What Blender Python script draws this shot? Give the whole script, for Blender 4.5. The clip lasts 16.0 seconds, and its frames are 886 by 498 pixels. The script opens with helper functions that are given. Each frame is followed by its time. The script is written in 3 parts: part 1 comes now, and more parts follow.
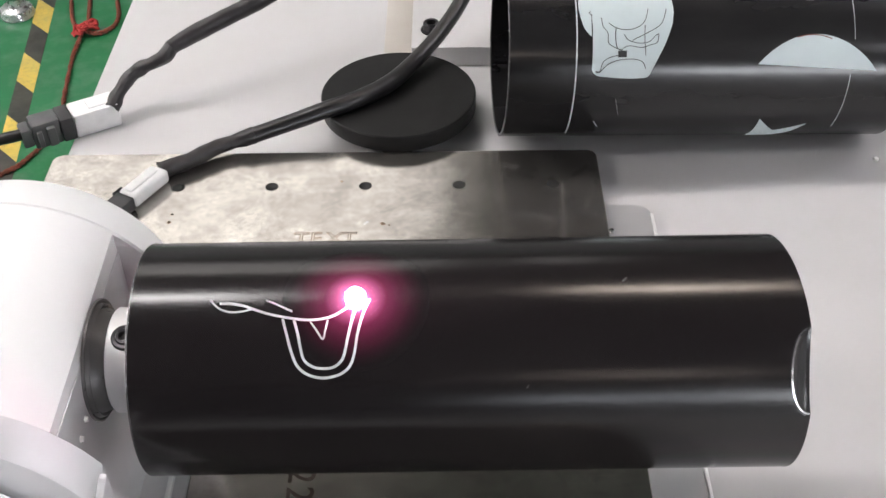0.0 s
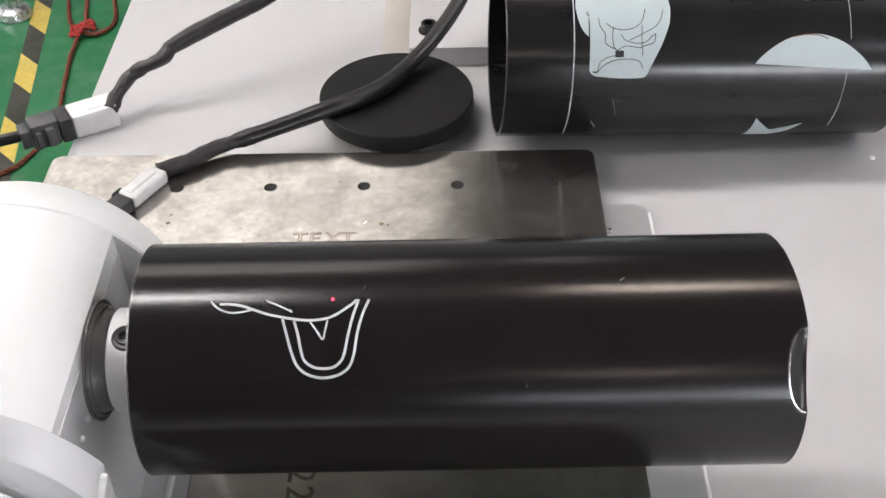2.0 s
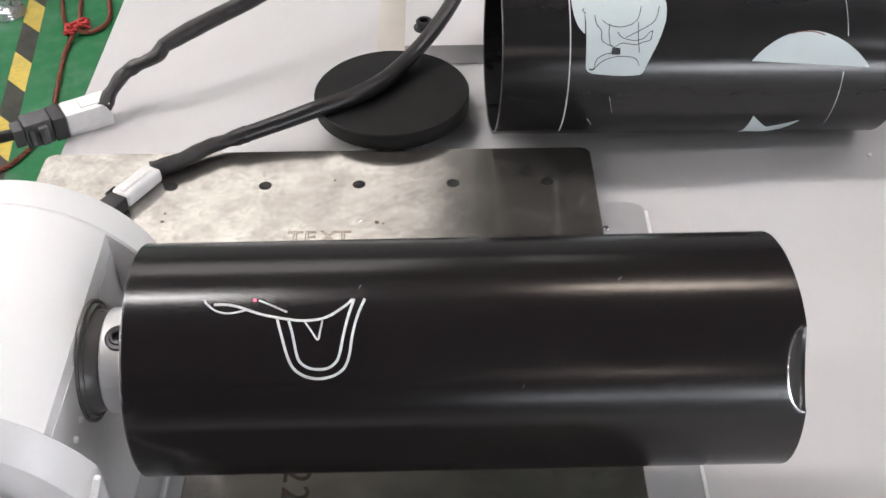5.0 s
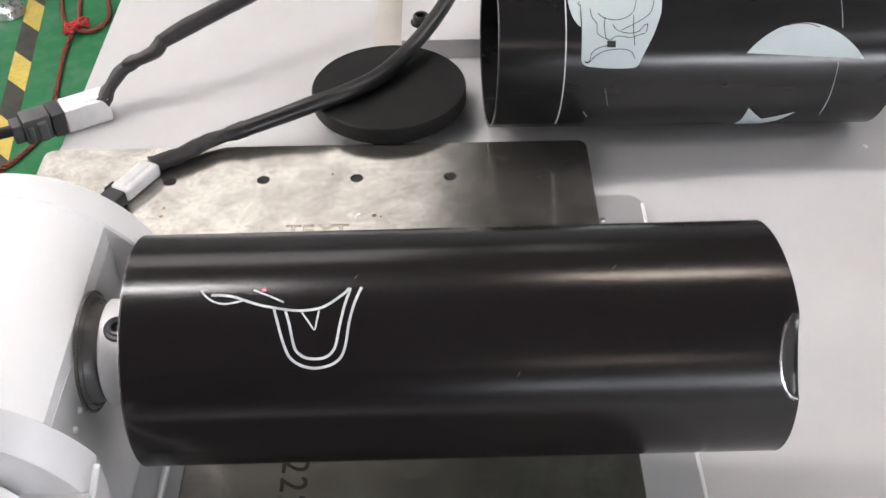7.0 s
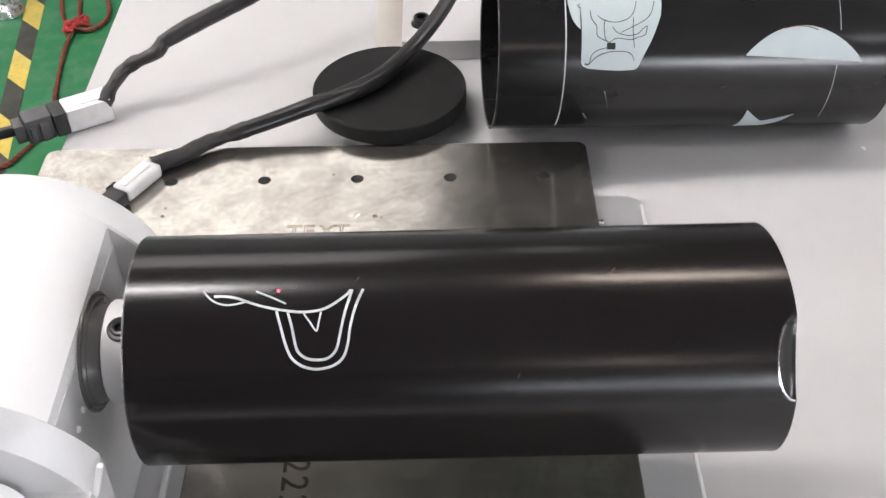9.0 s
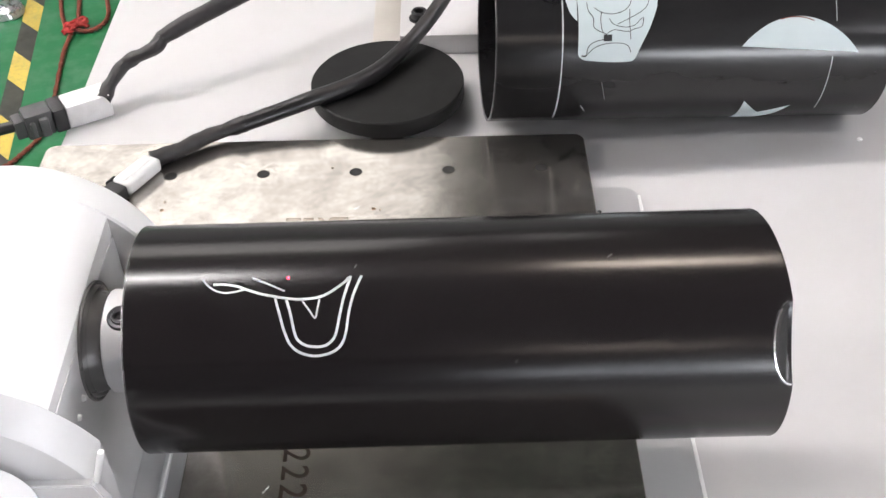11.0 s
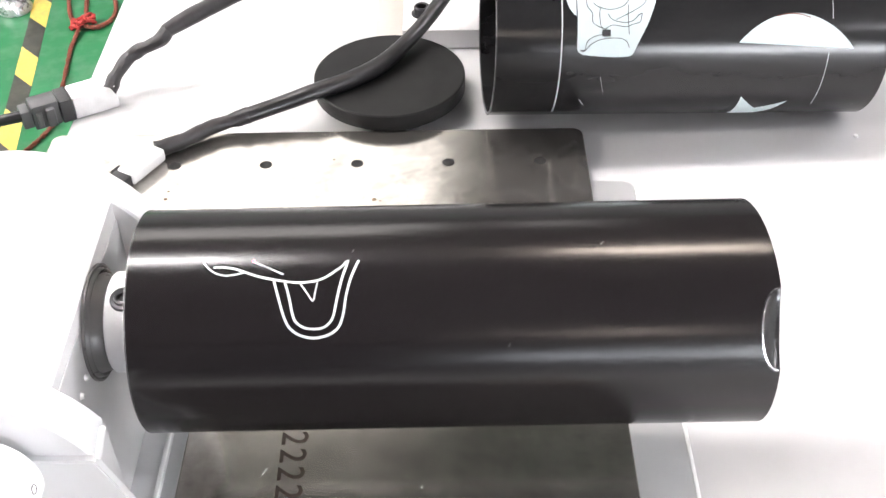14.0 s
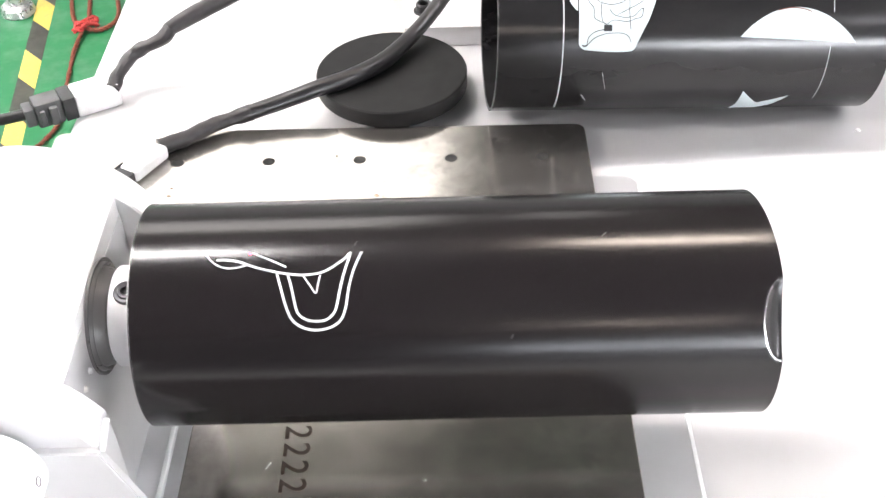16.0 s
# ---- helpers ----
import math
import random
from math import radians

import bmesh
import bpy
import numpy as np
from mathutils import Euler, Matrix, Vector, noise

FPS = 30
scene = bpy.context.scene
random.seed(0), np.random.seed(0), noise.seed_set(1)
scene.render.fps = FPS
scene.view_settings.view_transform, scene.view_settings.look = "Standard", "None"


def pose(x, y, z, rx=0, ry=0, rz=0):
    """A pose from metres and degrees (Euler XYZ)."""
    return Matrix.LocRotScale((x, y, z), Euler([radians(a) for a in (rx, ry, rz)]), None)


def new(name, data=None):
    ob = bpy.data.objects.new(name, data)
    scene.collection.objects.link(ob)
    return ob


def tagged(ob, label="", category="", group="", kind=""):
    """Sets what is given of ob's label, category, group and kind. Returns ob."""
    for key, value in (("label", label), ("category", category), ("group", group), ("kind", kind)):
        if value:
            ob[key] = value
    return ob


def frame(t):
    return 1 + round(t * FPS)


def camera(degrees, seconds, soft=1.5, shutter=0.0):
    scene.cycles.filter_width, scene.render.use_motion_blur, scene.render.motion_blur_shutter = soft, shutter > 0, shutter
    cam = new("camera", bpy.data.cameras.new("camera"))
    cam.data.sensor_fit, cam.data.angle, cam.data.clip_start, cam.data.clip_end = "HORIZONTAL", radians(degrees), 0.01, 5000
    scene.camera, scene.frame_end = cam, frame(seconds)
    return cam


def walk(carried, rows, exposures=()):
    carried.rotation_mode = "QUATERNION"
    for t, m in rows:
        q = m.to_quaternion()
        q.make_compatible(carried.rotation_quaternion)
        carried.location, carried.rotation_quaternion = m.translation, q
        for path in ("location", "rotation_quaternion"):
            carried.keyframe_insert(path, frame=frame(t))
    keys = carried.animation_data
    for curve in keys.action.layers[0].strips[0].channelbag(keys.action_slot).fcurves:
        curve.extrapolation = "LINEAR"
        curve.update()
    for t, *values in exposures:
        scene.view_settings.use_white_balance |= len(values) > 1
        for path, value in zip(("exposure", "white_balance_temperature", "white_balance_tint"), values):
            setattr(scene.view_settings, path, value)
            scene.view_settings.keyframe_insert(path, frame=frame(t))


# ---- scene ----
cam = camera(41.84, 16.0, soft=1.5)
PATH = [
    (0.0, pose(0.0985, -0.4896, 0.3861, 49.163, 0.873, 0.157)),
    (0.5, pose(0.0979, -0.4891, 0.3865, 49.162, 0.956, 0.056)),
    (1.0, pose(0.0979, -0.4908, 0.3891, 49.148, 0.849, 0.080)),
    (1.5, pose(0.0979, -0.4919, 0.3878, 49.159, 0.897, 0.013)),
    (2.0, pose(0.0981, -0.4912, 0.3876, 49.141, 0.915, -0.039)),
    (2.5, pose(0.0984, -0.4917, 0.3880, 49.139, 0.938, -0.095)),
    (3.0, pose(0.0978, -0.4927, 0.3884, 49.171, 0.828, -0.059)),
    (3.5, pose(0.0979, -0.4923, 0.3877, 49.140, 0.700, -0.006)),
    (4.0, pose(0.0977, -0.4886, 0.3854, 49.117, 0.733, -0.099)),
    (6.5, pose(0.0993, -0.4903, 0.3866, 48.933, 1.043, -0.391)),
    (7.0, pose(0.0998, -0.4929, 0.3856, 48.956, 1.099, -0.422)),
    (7.5, pose(0.0992, -0.4939, 0.3874, 48.909, 1.062, -0.409)),
    (8.0, pose(0.0989, -0.4943, 0.3871, 48.937, 1.086, -0.469)),
    (8.5, pose(0.0979, -0.4941, 0.3878, 48.959, 0.779, -0.252)),
    (9.0, pose(0.0990, -0.4946, 0.3884, 48.894, 0.952, -0.394)),
    (11.5, pose(0.1000, -0.5002, 0.3857, 48.960, 1.225, -0.585)),
    (12.0, pose(0.0983, -0.5003, 0.3854, 48.938, 1.084, -0.477)),
    (12.5, pose(0.0971, -0.4997, 0.3859, 48.942, 0.909, -0.234)),
    (13.0, pose(0.1007, -0.5036, 0.3866, 48.999, 1.203, -0.429)),
    (13.5, pose(0.1006, -0.5059, 0.3858, 48.987, 1.170, -0.289)),
    (14.0, pose(0.1031, -0.5094, 0.3876, 49.024, 0.999, -0.054)),
    (14.5, pose(0.1012, -0.5136, 0.3873, 49.103, 0.992, -0.000)),
    (15.0, pose(0.1030, -0.5154, 0.3883, 49.125, 1.178, -0.061)),
    (15.5, pose(0.1019, -0.5154, 0.3894, 49.186, 1.056, 0.086)),
    (16.0, pose(0.1035, -0.5125, 0.3853, 49.155, 1.312, -0.086)),
]
EXPOSURES = [(0.0, -0.2), (4.0, -0.19), (7.0, -0.12), (9.0, -0.05), (11.5, 0.19), (12.5, 0.26), (13.0, 0.34), (13.5, 0.6), (14.5, 0.94), (16.0, 1.0)]
walk(cam, PATH, EXPOSURES)

# ---- world and light ----
world = bpy.data.worlds.new("world")
scene.world = world
world.use_nodes = True
world.node_tree.nodes["Background"].inputs[0].default_value = (0.9, 0.95, 1.0, 1)
world.node_tree.nodes["Background"].inputs[1].default_value = 0.15
LAMP_STRENGTH = 34.0

FLOOR = -0.75
CEIL = 2.35


# ---- materials ----
def mat(name, color, rough=0.5, metal=0.0, spots=None, scale=30.0, amount=0.5, bump=0.0, bump_scale=200.0,
        rough_var=0.0, stretch=(1, 1, 1), spec=0.5, aniso=0.0, fine=None, soft=False):
    m = bpy.data.materials.new(name)
    m.use_nodes = True
    nt = m.node_tree
    b = nt.nodes["Principled BSDF"]
    b.inputs["Base Color"].default_value = (*color, 1)
    b.inputs["Roughness"].default_value = rough
    b.inputs["Metallic"].default_value = metal
    b.inputs["Specular IOR Level"].default_value = spec
    b.inputs["Anisotropic"].default_value = aniso
    co = nt.nodes.new("ShaderNodeTexCoord")
    mp = nt.nodes.new("ShaderNodeMapping")
    mp.inputs["Scale"].default_value = stretch
    nt.links.new(co.outputs["Object"], mp.inputs["Vector"])

    def tex(s, detail=5.0, rgh=0.6):
        n = nt.nodes.new("ShaderNodeTexNoise")
        n.inputs["Scale"].default_value = s
        n.inputs["Detail"].default_value = detail
        n.inputs["Roughness"].default_value = rgh
        nt.links.new(mp.outputs[0], n.inputs["Vector"])
        return n.outputs["Fac"]

    def ramp(src, lo, hi):
        r = nt.nodes.new("ShaderNodeMapRange")
        r.inputs["From Min"].default_value = lo
        r.inputs["From Max"].default_value = hi
        nt.links.new(src, r.inputs["Value"])
        return r.outputs[0]

    if spots is not None:
        mix = nt.nodes.new("ShaderNodeMix")
        mix.data_type = "RGBA"
        mul = nt.nodes.new("ShaderNodeMath")
        mul.operation = "MULTIPLY"
        mul.inputs[1].default_value = amount
        nt.links.new(ramp(tex(scale, 5.0, 0.66 if soft else 0.6), 0.3 if soft else 0.4, 0.72 if soft else 0.68), mul.inputs[0])
        nt.links.new(mul.outputs[0], mix.inputs["Factor"])
        mix.inputs["A"].default_value = (*color, 1)
        mix.inputs["B"].default_value = (*spots, 1)
        out = mix.outputs["Result"]
        if fine is not None:
            mix2 = nt.nodes.new("ShaderNodeMix")
            mix2.data_type = "RGBA"
            mul2 = nt.nodes.new("ShaderNodeMath")
            mul2.operation = "MULTIPLY"
            mul2.inputs[1].default_value = fine[1]
            nt.links.new(ramp(tex(scale * 9, 3.0), 0.45, 0.75), mul2.inputs[0])
            nt.links.new(mul2.outputs[0], mix2.inputs["Factor"])
            nt.links.new(out, mix2.inputs["A"])
            mix2.inputs["B"].default_value = (*fine[0], 1)
            out = mix2.outputs["Result"]
        nt.links.new(out, b.inputs["Base Color"])
    if rough_var:
        r = nt.nodes.new("ShaderNodeMapRange")
        r.inputs["From Min"].default_value = 0.35
        r.inputs["From Max"].default_value = 0.7
        r.inputs["To Min"].default_value = max(0.02, rough - rough_var)
        r.inputs["To Max"].default_value = rough + rough_var
        nt.links.new(tex(scale * 1.7), r.inputs["Value"])
        nt.links.new(r.outputs[0], b.inputs["Roughness"])
    if bump:
        bp = nt.nodes.new("ShaderNodeBump")
        bp.inputs["Strength"].default_value = bump
        bp.inputs["Distance"].default_value = 0.0005
        nt.links.new(tex(bump_scale, 3.0), bp.inputs["Height"])
        nt.links.new(bp.outputs[0], b.inputs["Normal"])
    return m


def glow(name, color, strength):
    m = bpy.data.materials.new(name)
    m.use_nodes = True
    b = m.node_tree.nodes["Principled BSDF"]
    b.inputs["Base Color"].default_value = (0, 0, 0, 1)
    b.inputs["Emission Color"].default_value = (*color, 1)
    b.inputs["Emission Strength"].default_value = strength
    return m


M_TUBE = mat("black_anodised", (0.0112, 0.0094, 0.0104), 0.2, 0.0, (0.015, 0.0135, 0.0135), 14, 0.6, 0.05, 900, 0.04, (0.25, 1, 1), spec=0.55)
M_TUBE_OLD = mat("black_anodised_scuffed", (0.0115, 0.0112, 0.0122), 0.21, 0.0, (0.022, 0.022, 0.022), 22, 0.5, 0.0, 700, 0.0, (0.4, 1, 1), spec=0.45,
                 fine=((0.03, 0.03, 0.03), 0.1))
M_WORN = mat("worn_dark_edge", (0.16, 0.16, 0.165), 0.4, 0.6, (0.05, 0.05, 0.052), 120, 0.8)
M_BARE = mat("bare_cut_aluminium", (0.85, 0.85, 0.86), 0.22, 1.0, (0.7, 0.7, 0.72), 300, 0.5, 0.2, 1500, 0.08)
M_MARK = mat("engraved_grey_white", (0.64, 0.66, 0.67), 0.75, 0.0, (0.55, 0.575, 0.585), 600, 0.6)
M_STEEL = mat("stained_steel", (0.6, 0.57, 0.53), 0.16, 0.92, (0.27, 0.247, 0.23), 42, 0.85, 0.0, 1200, 0.0, (1, 1, 1),
              fine=((0.2, 0.19, 0.19), 0.3), soft=True)
M_ALU_SHEET = mat("light_aluminium_sheet", (0.56, 0.56, 0.57), 0.42, 0.55, (0.5, 0.5, 0.515), 25, 0.6, 0.1, 900, 0.06)
M_CAST = mat("matt_silver_housing", (0.91, 0.91, 0.915), 0.42, 0.05, (0.88, 0.88, 0.885), 30, 0.5, 0.15, 1400, 0.05)
M_FACE = mat("milled_aluminium_face", (0.72, 0.72, 0.73), 0.4, 0.25, (0.66, 0.66, 0.67), 40, 0.5, 0.1, 1200, 0.06)
M_SEAL = mat("dark_rubber_seal", (0.12, 0.117, 0.115), 0.32, 0.0, (0.13, 0.127, 0.125), 120, 0.6, 0.05, 900, 0.05)
M_TABLE = mat("white_painted_tabletop", (0.56, 0.555, 0.565), 0.36, 0.0, (0.54, 0.532, 0.535), 9, 0.7, 0.06, 900, 0.06,
              fine=((0.51, 0.5, 0.5), 0.2))
M_STRIP = mat("beige_tone", (0.56, 0.53, 0.49), 0.5, 0.0, (0.5, 0.47, 0.43), 30, 0.5)
M_DISC = mat("matt_black_plastic", (0.008, 0.008, 0.0085), 0.5, 0.0, (0.016, 0.016, 0.016), 40, 0.6, 0.25, 1800, 0.05, spec=0.25)
M_CABLE = mat("black_cable_jacket", (0.011, 0.0105, 0.011), 0.34, 0.0, (0.02, 0.018, 0.02), 60, 0.6, 0.1, 500, 0.03)
M_SHRINK = mat("heat_shrink_sleeve", (0.016, 0.0145, 0.0155), 0.42, 0.0, (0.034, 0.03, 0.032), 110, 0.6, 0.35, 260, 0.05)
M_WHITE_PLASTIC = mat("white_nylon", (0.88, 0.88, 0.88), 0.4, 0.0, (0.72, 0.72, 0.72), 90, 0.5, 0.1, 900, 0.05)
M_NYLON = mat("milky_nylon", (0.74, 0.74, 0.735), 0.35, 0.0, (0.6, 0.6, 0.6), 90, 0.6, 0.15, 600, 0.06)
M_BLACK_PLASTIC = mat("black_plug_plastic", (0.03, 0.03, 0.032), 0.45, 0.0, (0.045, 0.045, 0.047), 90, 0.5, 0.2, 900, 0.05)
M_GREY_PLASTIC = mat("dark_grey_plug_plastic", (0.085, 0.085, 0.088), 0.45, 0.0, (0.11, 0.11, 0.113), 90, 0.5, 0.2, 900, 0.05)
M_FLOOR = mat("green_epoxy_floor", (0.012, 0.145, 0.05), 0.42, 0.0, (0.02, 0.18, 0.075), 3, 0.7, 0.1, 60, 0.1,
              fine=((0.12, 0.22, 0.15), 0.5))
M_GREY_FLOOR = mat("plain_grey_floor", (0.15, 0.15, 0.16), 0.5, 0.0, (0.11, 0.11, 0.115), 3, 0.7, 0.1, 60)
M_FOOT = mat("zinc_plated_foot", (0.62, 0.62, 0.63), 0.3, 0.8, (0.45, 0.45, 0.46), 60, 0.6, 0.2, 300, 0.08)
M_YELLOW = mat("yellow_floor_tape", (0.68, 0.5, 0.09), 0.5, 0.0, (0.45, 0.36, 0.1), 12, 0.7, 0.2, 200, 0.1, fine=((0.25, 0.22, 0.12), 0.4))
M_TAPE_BLACK = mat("black_floor_tape", (0.03, 0.03, 0.025), 0.5, 0.0, (0.07, 0.07, 0.055), 14, 0.8, 0.2, 200, 0.1)
M_ROPE = mat("red_brown_cord", (0.2, 0.05, 0.028), 0.8, 0.0, (0.12, 0.045, 0.03), 90, 0.7, 0.5, 700)
M_ROPE_RED = mat("red_cord", (0.42, 0.03, 0.028), 0.75, 0.0, (0.25, 0.03, 0.025), 90, 0.7, 0.5, 700)
M_PATCH = mat("pale_blue_grey_film", (0.55, 0.63, 0.645), 0.45, 0.0, (0.5, 0.58, 0.6), 60, 0.5)
M_INK = mat("black_ink", (0.02, 0.022, 0.024), 0.6, 0.0, (0.035, 0.035, 0.035), 200, 0.5)
M_ETCH = mat("brown_etched_text", (0.05, 0.03, 0.022), 0.6, 0.0, (0.1, 0.06, 0.04), 200, 0.6)
M_ETCH_FAINT = mat("faint_brown_etching", (0.2, 0.12, 0.07), 0.55, 0.0, (0.36, 0.26, 0.18), 200, 0.6)
M_WALL = mat("grey_hall_wall", (0.3, 0.3, 0.305), 0.7, 0.0, (0.26, 0.26, 0.265), 2, 0.5, 0.1, 60)
# unseen south wall, darkened so the tube's lower reflections stay dark
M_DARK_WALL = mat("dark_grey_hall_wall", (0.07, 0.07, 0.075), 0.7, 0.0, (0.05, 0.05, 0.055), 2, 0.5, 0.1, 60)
# unseen ceiling; the red tint offsets green light bounced off the floor
M_CEIL = mat("tinted_ceiling", (0.14, 0.115, 0.122), 0.8, 0.0, (0.115, 0.093, 0.1), 2, 0.5)
M_SIDE_WALL = mat("white_hall_wall", (0.72, 0.72, 0.72), 0.7, 0.0, (0.68, 0.68, 0.68), 2, 0.5)
# near-black that stands for the shade inside holes
M_DARK = mat("hole_shade", (0.01, 0.01, 0.01), 0.7, 0.0, (0.02, 0.018, 0.016), 200, 0.5)
M_SCREW = mat("blackened_screw", (0.05, 0.05, 0.055), 0.35, 0.8, (0.09, 0.08, 0.08), 200, 0.5)
M_SHINY = mat("zinc_screw", (0.8, 0.8, 0.82), 0.25, 1.0, (0.7, 0.7, 0.7), 300, 0.5)
M_PANEL = glow("lamp_diffuser", (1.0, 0.955, 0.955), LAMP_STRENGTH)
M_PANEL_B = glow("lamp_diffuser_warm", (1.0, 0.85, 0.74), 24.0)
# west and east glow for the added side fill
M_PANEL_W = glow("west_fill_glow", (1.0, 0.945, 0.91), 46.0)
M_PANEL_E = glow("east_fill_glow", (0.96, 0.955, 1.0), 25.0)
M_PANEL_FAR = glow("lamp_diffuser_far", (1.0, 0.86, 0.74), 24.0)
# soft glow standing in for a bright unseen ceiling
M_PANEL_SOFT = glow("soft_ceiling_glow", (1.0, 0.96, 0.93), 2.0)
M_PANEL_HALF = glow("bright_ceiling_zone", (1.0, 0.95, 0.9), 3.6)
M_DAYLIGHT = glow("bright_overcast_sky", (0.93, 0.95, 1.0), 28.0)
# dimmer panes, set so the near tube mirrors only a weak band
M_DAYLIGHT_DIM = glow("dim_daylight", (0.88, 0.91, 1.0), 5.0)
M_SPARK_CORE = glow("spark_glow", (1.0, 0.30, 0.58), 420.0)


def halo_glow(name, color, strength, reach, power):
    """Pink emission fading to its reach; imitates the spark's bloom and plume."""
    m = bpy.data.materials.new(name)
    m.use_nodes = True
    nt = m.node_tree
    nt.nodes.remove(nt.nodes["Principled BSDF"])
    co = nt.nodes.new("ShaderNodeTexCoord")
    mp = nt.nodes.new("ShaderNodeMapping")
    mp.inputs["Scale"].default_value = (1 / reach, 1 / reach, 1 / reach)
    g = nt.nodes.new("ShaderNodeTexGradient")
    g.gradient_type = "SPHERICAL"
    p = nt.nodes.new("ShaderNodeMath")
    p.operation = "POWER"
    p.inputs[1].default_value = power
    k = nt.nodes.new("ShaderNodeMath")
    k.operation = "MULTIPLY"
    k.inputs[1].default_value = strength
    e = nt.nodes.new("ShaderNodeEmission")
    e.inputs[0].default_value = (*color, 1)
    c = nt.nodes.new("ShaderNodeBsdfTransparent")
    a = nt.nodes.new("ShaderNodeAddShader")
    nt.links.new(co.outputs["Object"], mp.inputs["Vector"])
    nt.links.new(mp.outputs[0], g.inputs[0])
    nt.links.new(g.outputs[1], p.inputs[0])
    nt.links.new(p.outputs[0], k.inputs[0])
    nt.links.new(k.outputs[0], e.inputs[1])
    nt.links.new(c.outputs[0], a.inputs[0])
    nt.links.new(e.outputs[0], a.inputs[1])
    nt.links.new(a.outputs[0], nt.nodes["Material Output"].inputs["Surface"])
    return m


M_HALO_INNER = halo_glow("inner_pink_halo", (1.0, 0.22, 0.52), 1.6, 0.0105, 1.6)
M_HALO_OUTER = halo_glow("outer_pink_halo", (1.0, 0.07, 0.32), 0.55, 0.0240, 2.2)
M_DOT = glow("red_guide_glow", (1.0, 0.045, 0.09), 7.0)


# ---- mesh helpers ----
def mesh_of(name, bm, material, smooth=True, angle=35):
    me = bpy.data.meshes.new(name)
    bmesh.ops.recalc_face_normals(bm, faces=bm.faces)
    for f in bm.faces:
        f.smooth = smooth
    if smooth:
        for e in bm.edges:
            if len(e.link_faces) == 2 and e.calc_face_angle(0) > radians(angle):
                e.smooth = False
    bm.to_mesh(me)
    bm.free()
    me.materials.append(material)
    return me


def part(name, bm, material, parent, label="", m=None, smooth=True):
    ob = new(name, mesh_of(name, bm, material, smooth))
    ob.parent = parent
    if m is not None:
        ob.matrix_basis = m
    if label:
        ob["label"] = label
    return ob


def thing(name, label, category, m=None, group="", kind=""):
    ob = new(name)
    ob.empty_display_size = 0.02
    if m is not None:
        ob.matrix_basis = m
    return tagged(ob, label, category, group, kind)


def solo(name, bm, material, label, category="", m=None, group="", kind="", smooth=True):
    ob = new(name, mesh_of(name, bm, material, smooth))
    if m is not None:
        ob.matrix_basis = m
    return tagged(ob, label, category, group, kind)


def box(x0, x1, y0, y1, z0, z1, bevel=0.0, seg=2):
    bm = bmesh.new()
    bmesh.ops.create_cube(bm, size=1)
    for v in bm.verts:
        v.co = Vector(((x0 + x1) / 2 + v.co.x * (x1 - x0), (y0 + y1) / 2 + v.co.y * (y1 - y0), (z0 + z1) / 2 + v.co.z * (z1 - z0)))
    if bevel:
        bmesh.ops.bevel(bm, geom=bm.edges[:], offset=bevel, segments=seg, affect="EDGES", profile=0.5)
    return bm


def lathe(profile, axis="z", seg=96, closed=False):
    """profile: (radius, height) along the axis; a radius of 0 closes the end."""
    bm = bmesh.new()

    def put(r, h, a):
        c, s = r * math.cos(a), r * math.sin(a)
        return {"z": (c, s, h), "x": (h, c, s), "y": (s, h, c)}[axis]

    rings = []
    for r, h in profile:
        if r <= 1e-9:
            rings.append([bm.verts.new(put(0, h, 0))])
        else:
            rings.append([bm.verts.new(put(r, h, 2 * math.pi * i / seg)) for i in range(seg)])
    pairs = list(zip(rings, rings[1:]))
    if closed:
        pairs.append((rings[-1], rings[0]))
    for a, b in pairs:
        for i in range(seg):
            j = (i + 1) % seg
            if len(a) == 1 and len(b) == 1:
                continue
            if len(a) == 1:
                bm.faces.new((a[0], b[i], b[j]))
            elif len(b) == 1:
                bm.faces.new((a[i], b[0], a[j]))
            else:
                bm.faces.new((a[i], b[i], b[j], a[j]))
    return bm


def plate(outline, z0, z1, bevel=0.0):
    """A sheet with the given outline (x, y), from z0 to z1."""
    bm = bmesh.new()
    f = bm.faces.new([bm.verts.new((x, y, z0)) for x, y in outline])
    r = bmesh.ops.extrude_face_region(bm, geom=[f])
    for v in r["geom"]:
        if isinstance(v, bmesh.types.BMVert):
            v.co.z = z1
    if bevel:
        top = [e for e in bm.edges if all(abs(v.co.z - z1) < 1e-7 for v in e.verts)]
        bmesh.ops.bevel(bm, geom=top, offset=bevel, segments=1, affect="EDGES")
    return bm


def rounded(x0, x1, y0, y1, r, n=6):
    pts = []
    for cx, cy, a0 in ((x1 - r, y1 - r, 0), (x0 + r, y1 - r, 90), (x0 + r, y0 + r, 180), (x1 - r, y0 + r, 270)):
        for i in range(n + 1):
            a = radians(a0 + 90 * i / n)
            pts.append((cx + r * math.cos(a), cy + r * math.sin(a)))
    return pts


def smooth_path(pts, n=8):
    """Catmull-Rom through the points (any dimension)."""
    P = [np.array(p, float) for p in pts]
    P = [2 * P[0] - P[1]] + P + [2 * P[-1] - P[-2]]
    out = []
    for i in range(1, len(P) - 2):
        a, b, c, d = P[i - 1:i + 3]
        for k in range(n):
            t = k / n
            out.append(0.5 * (2 * b + (c - a) * t + (2 * a - 5 * b + 4 * c - d) * t * t + (3 * b - a - 3 * c + d) * t ** 3))
    out.append(P[-2])
    return out


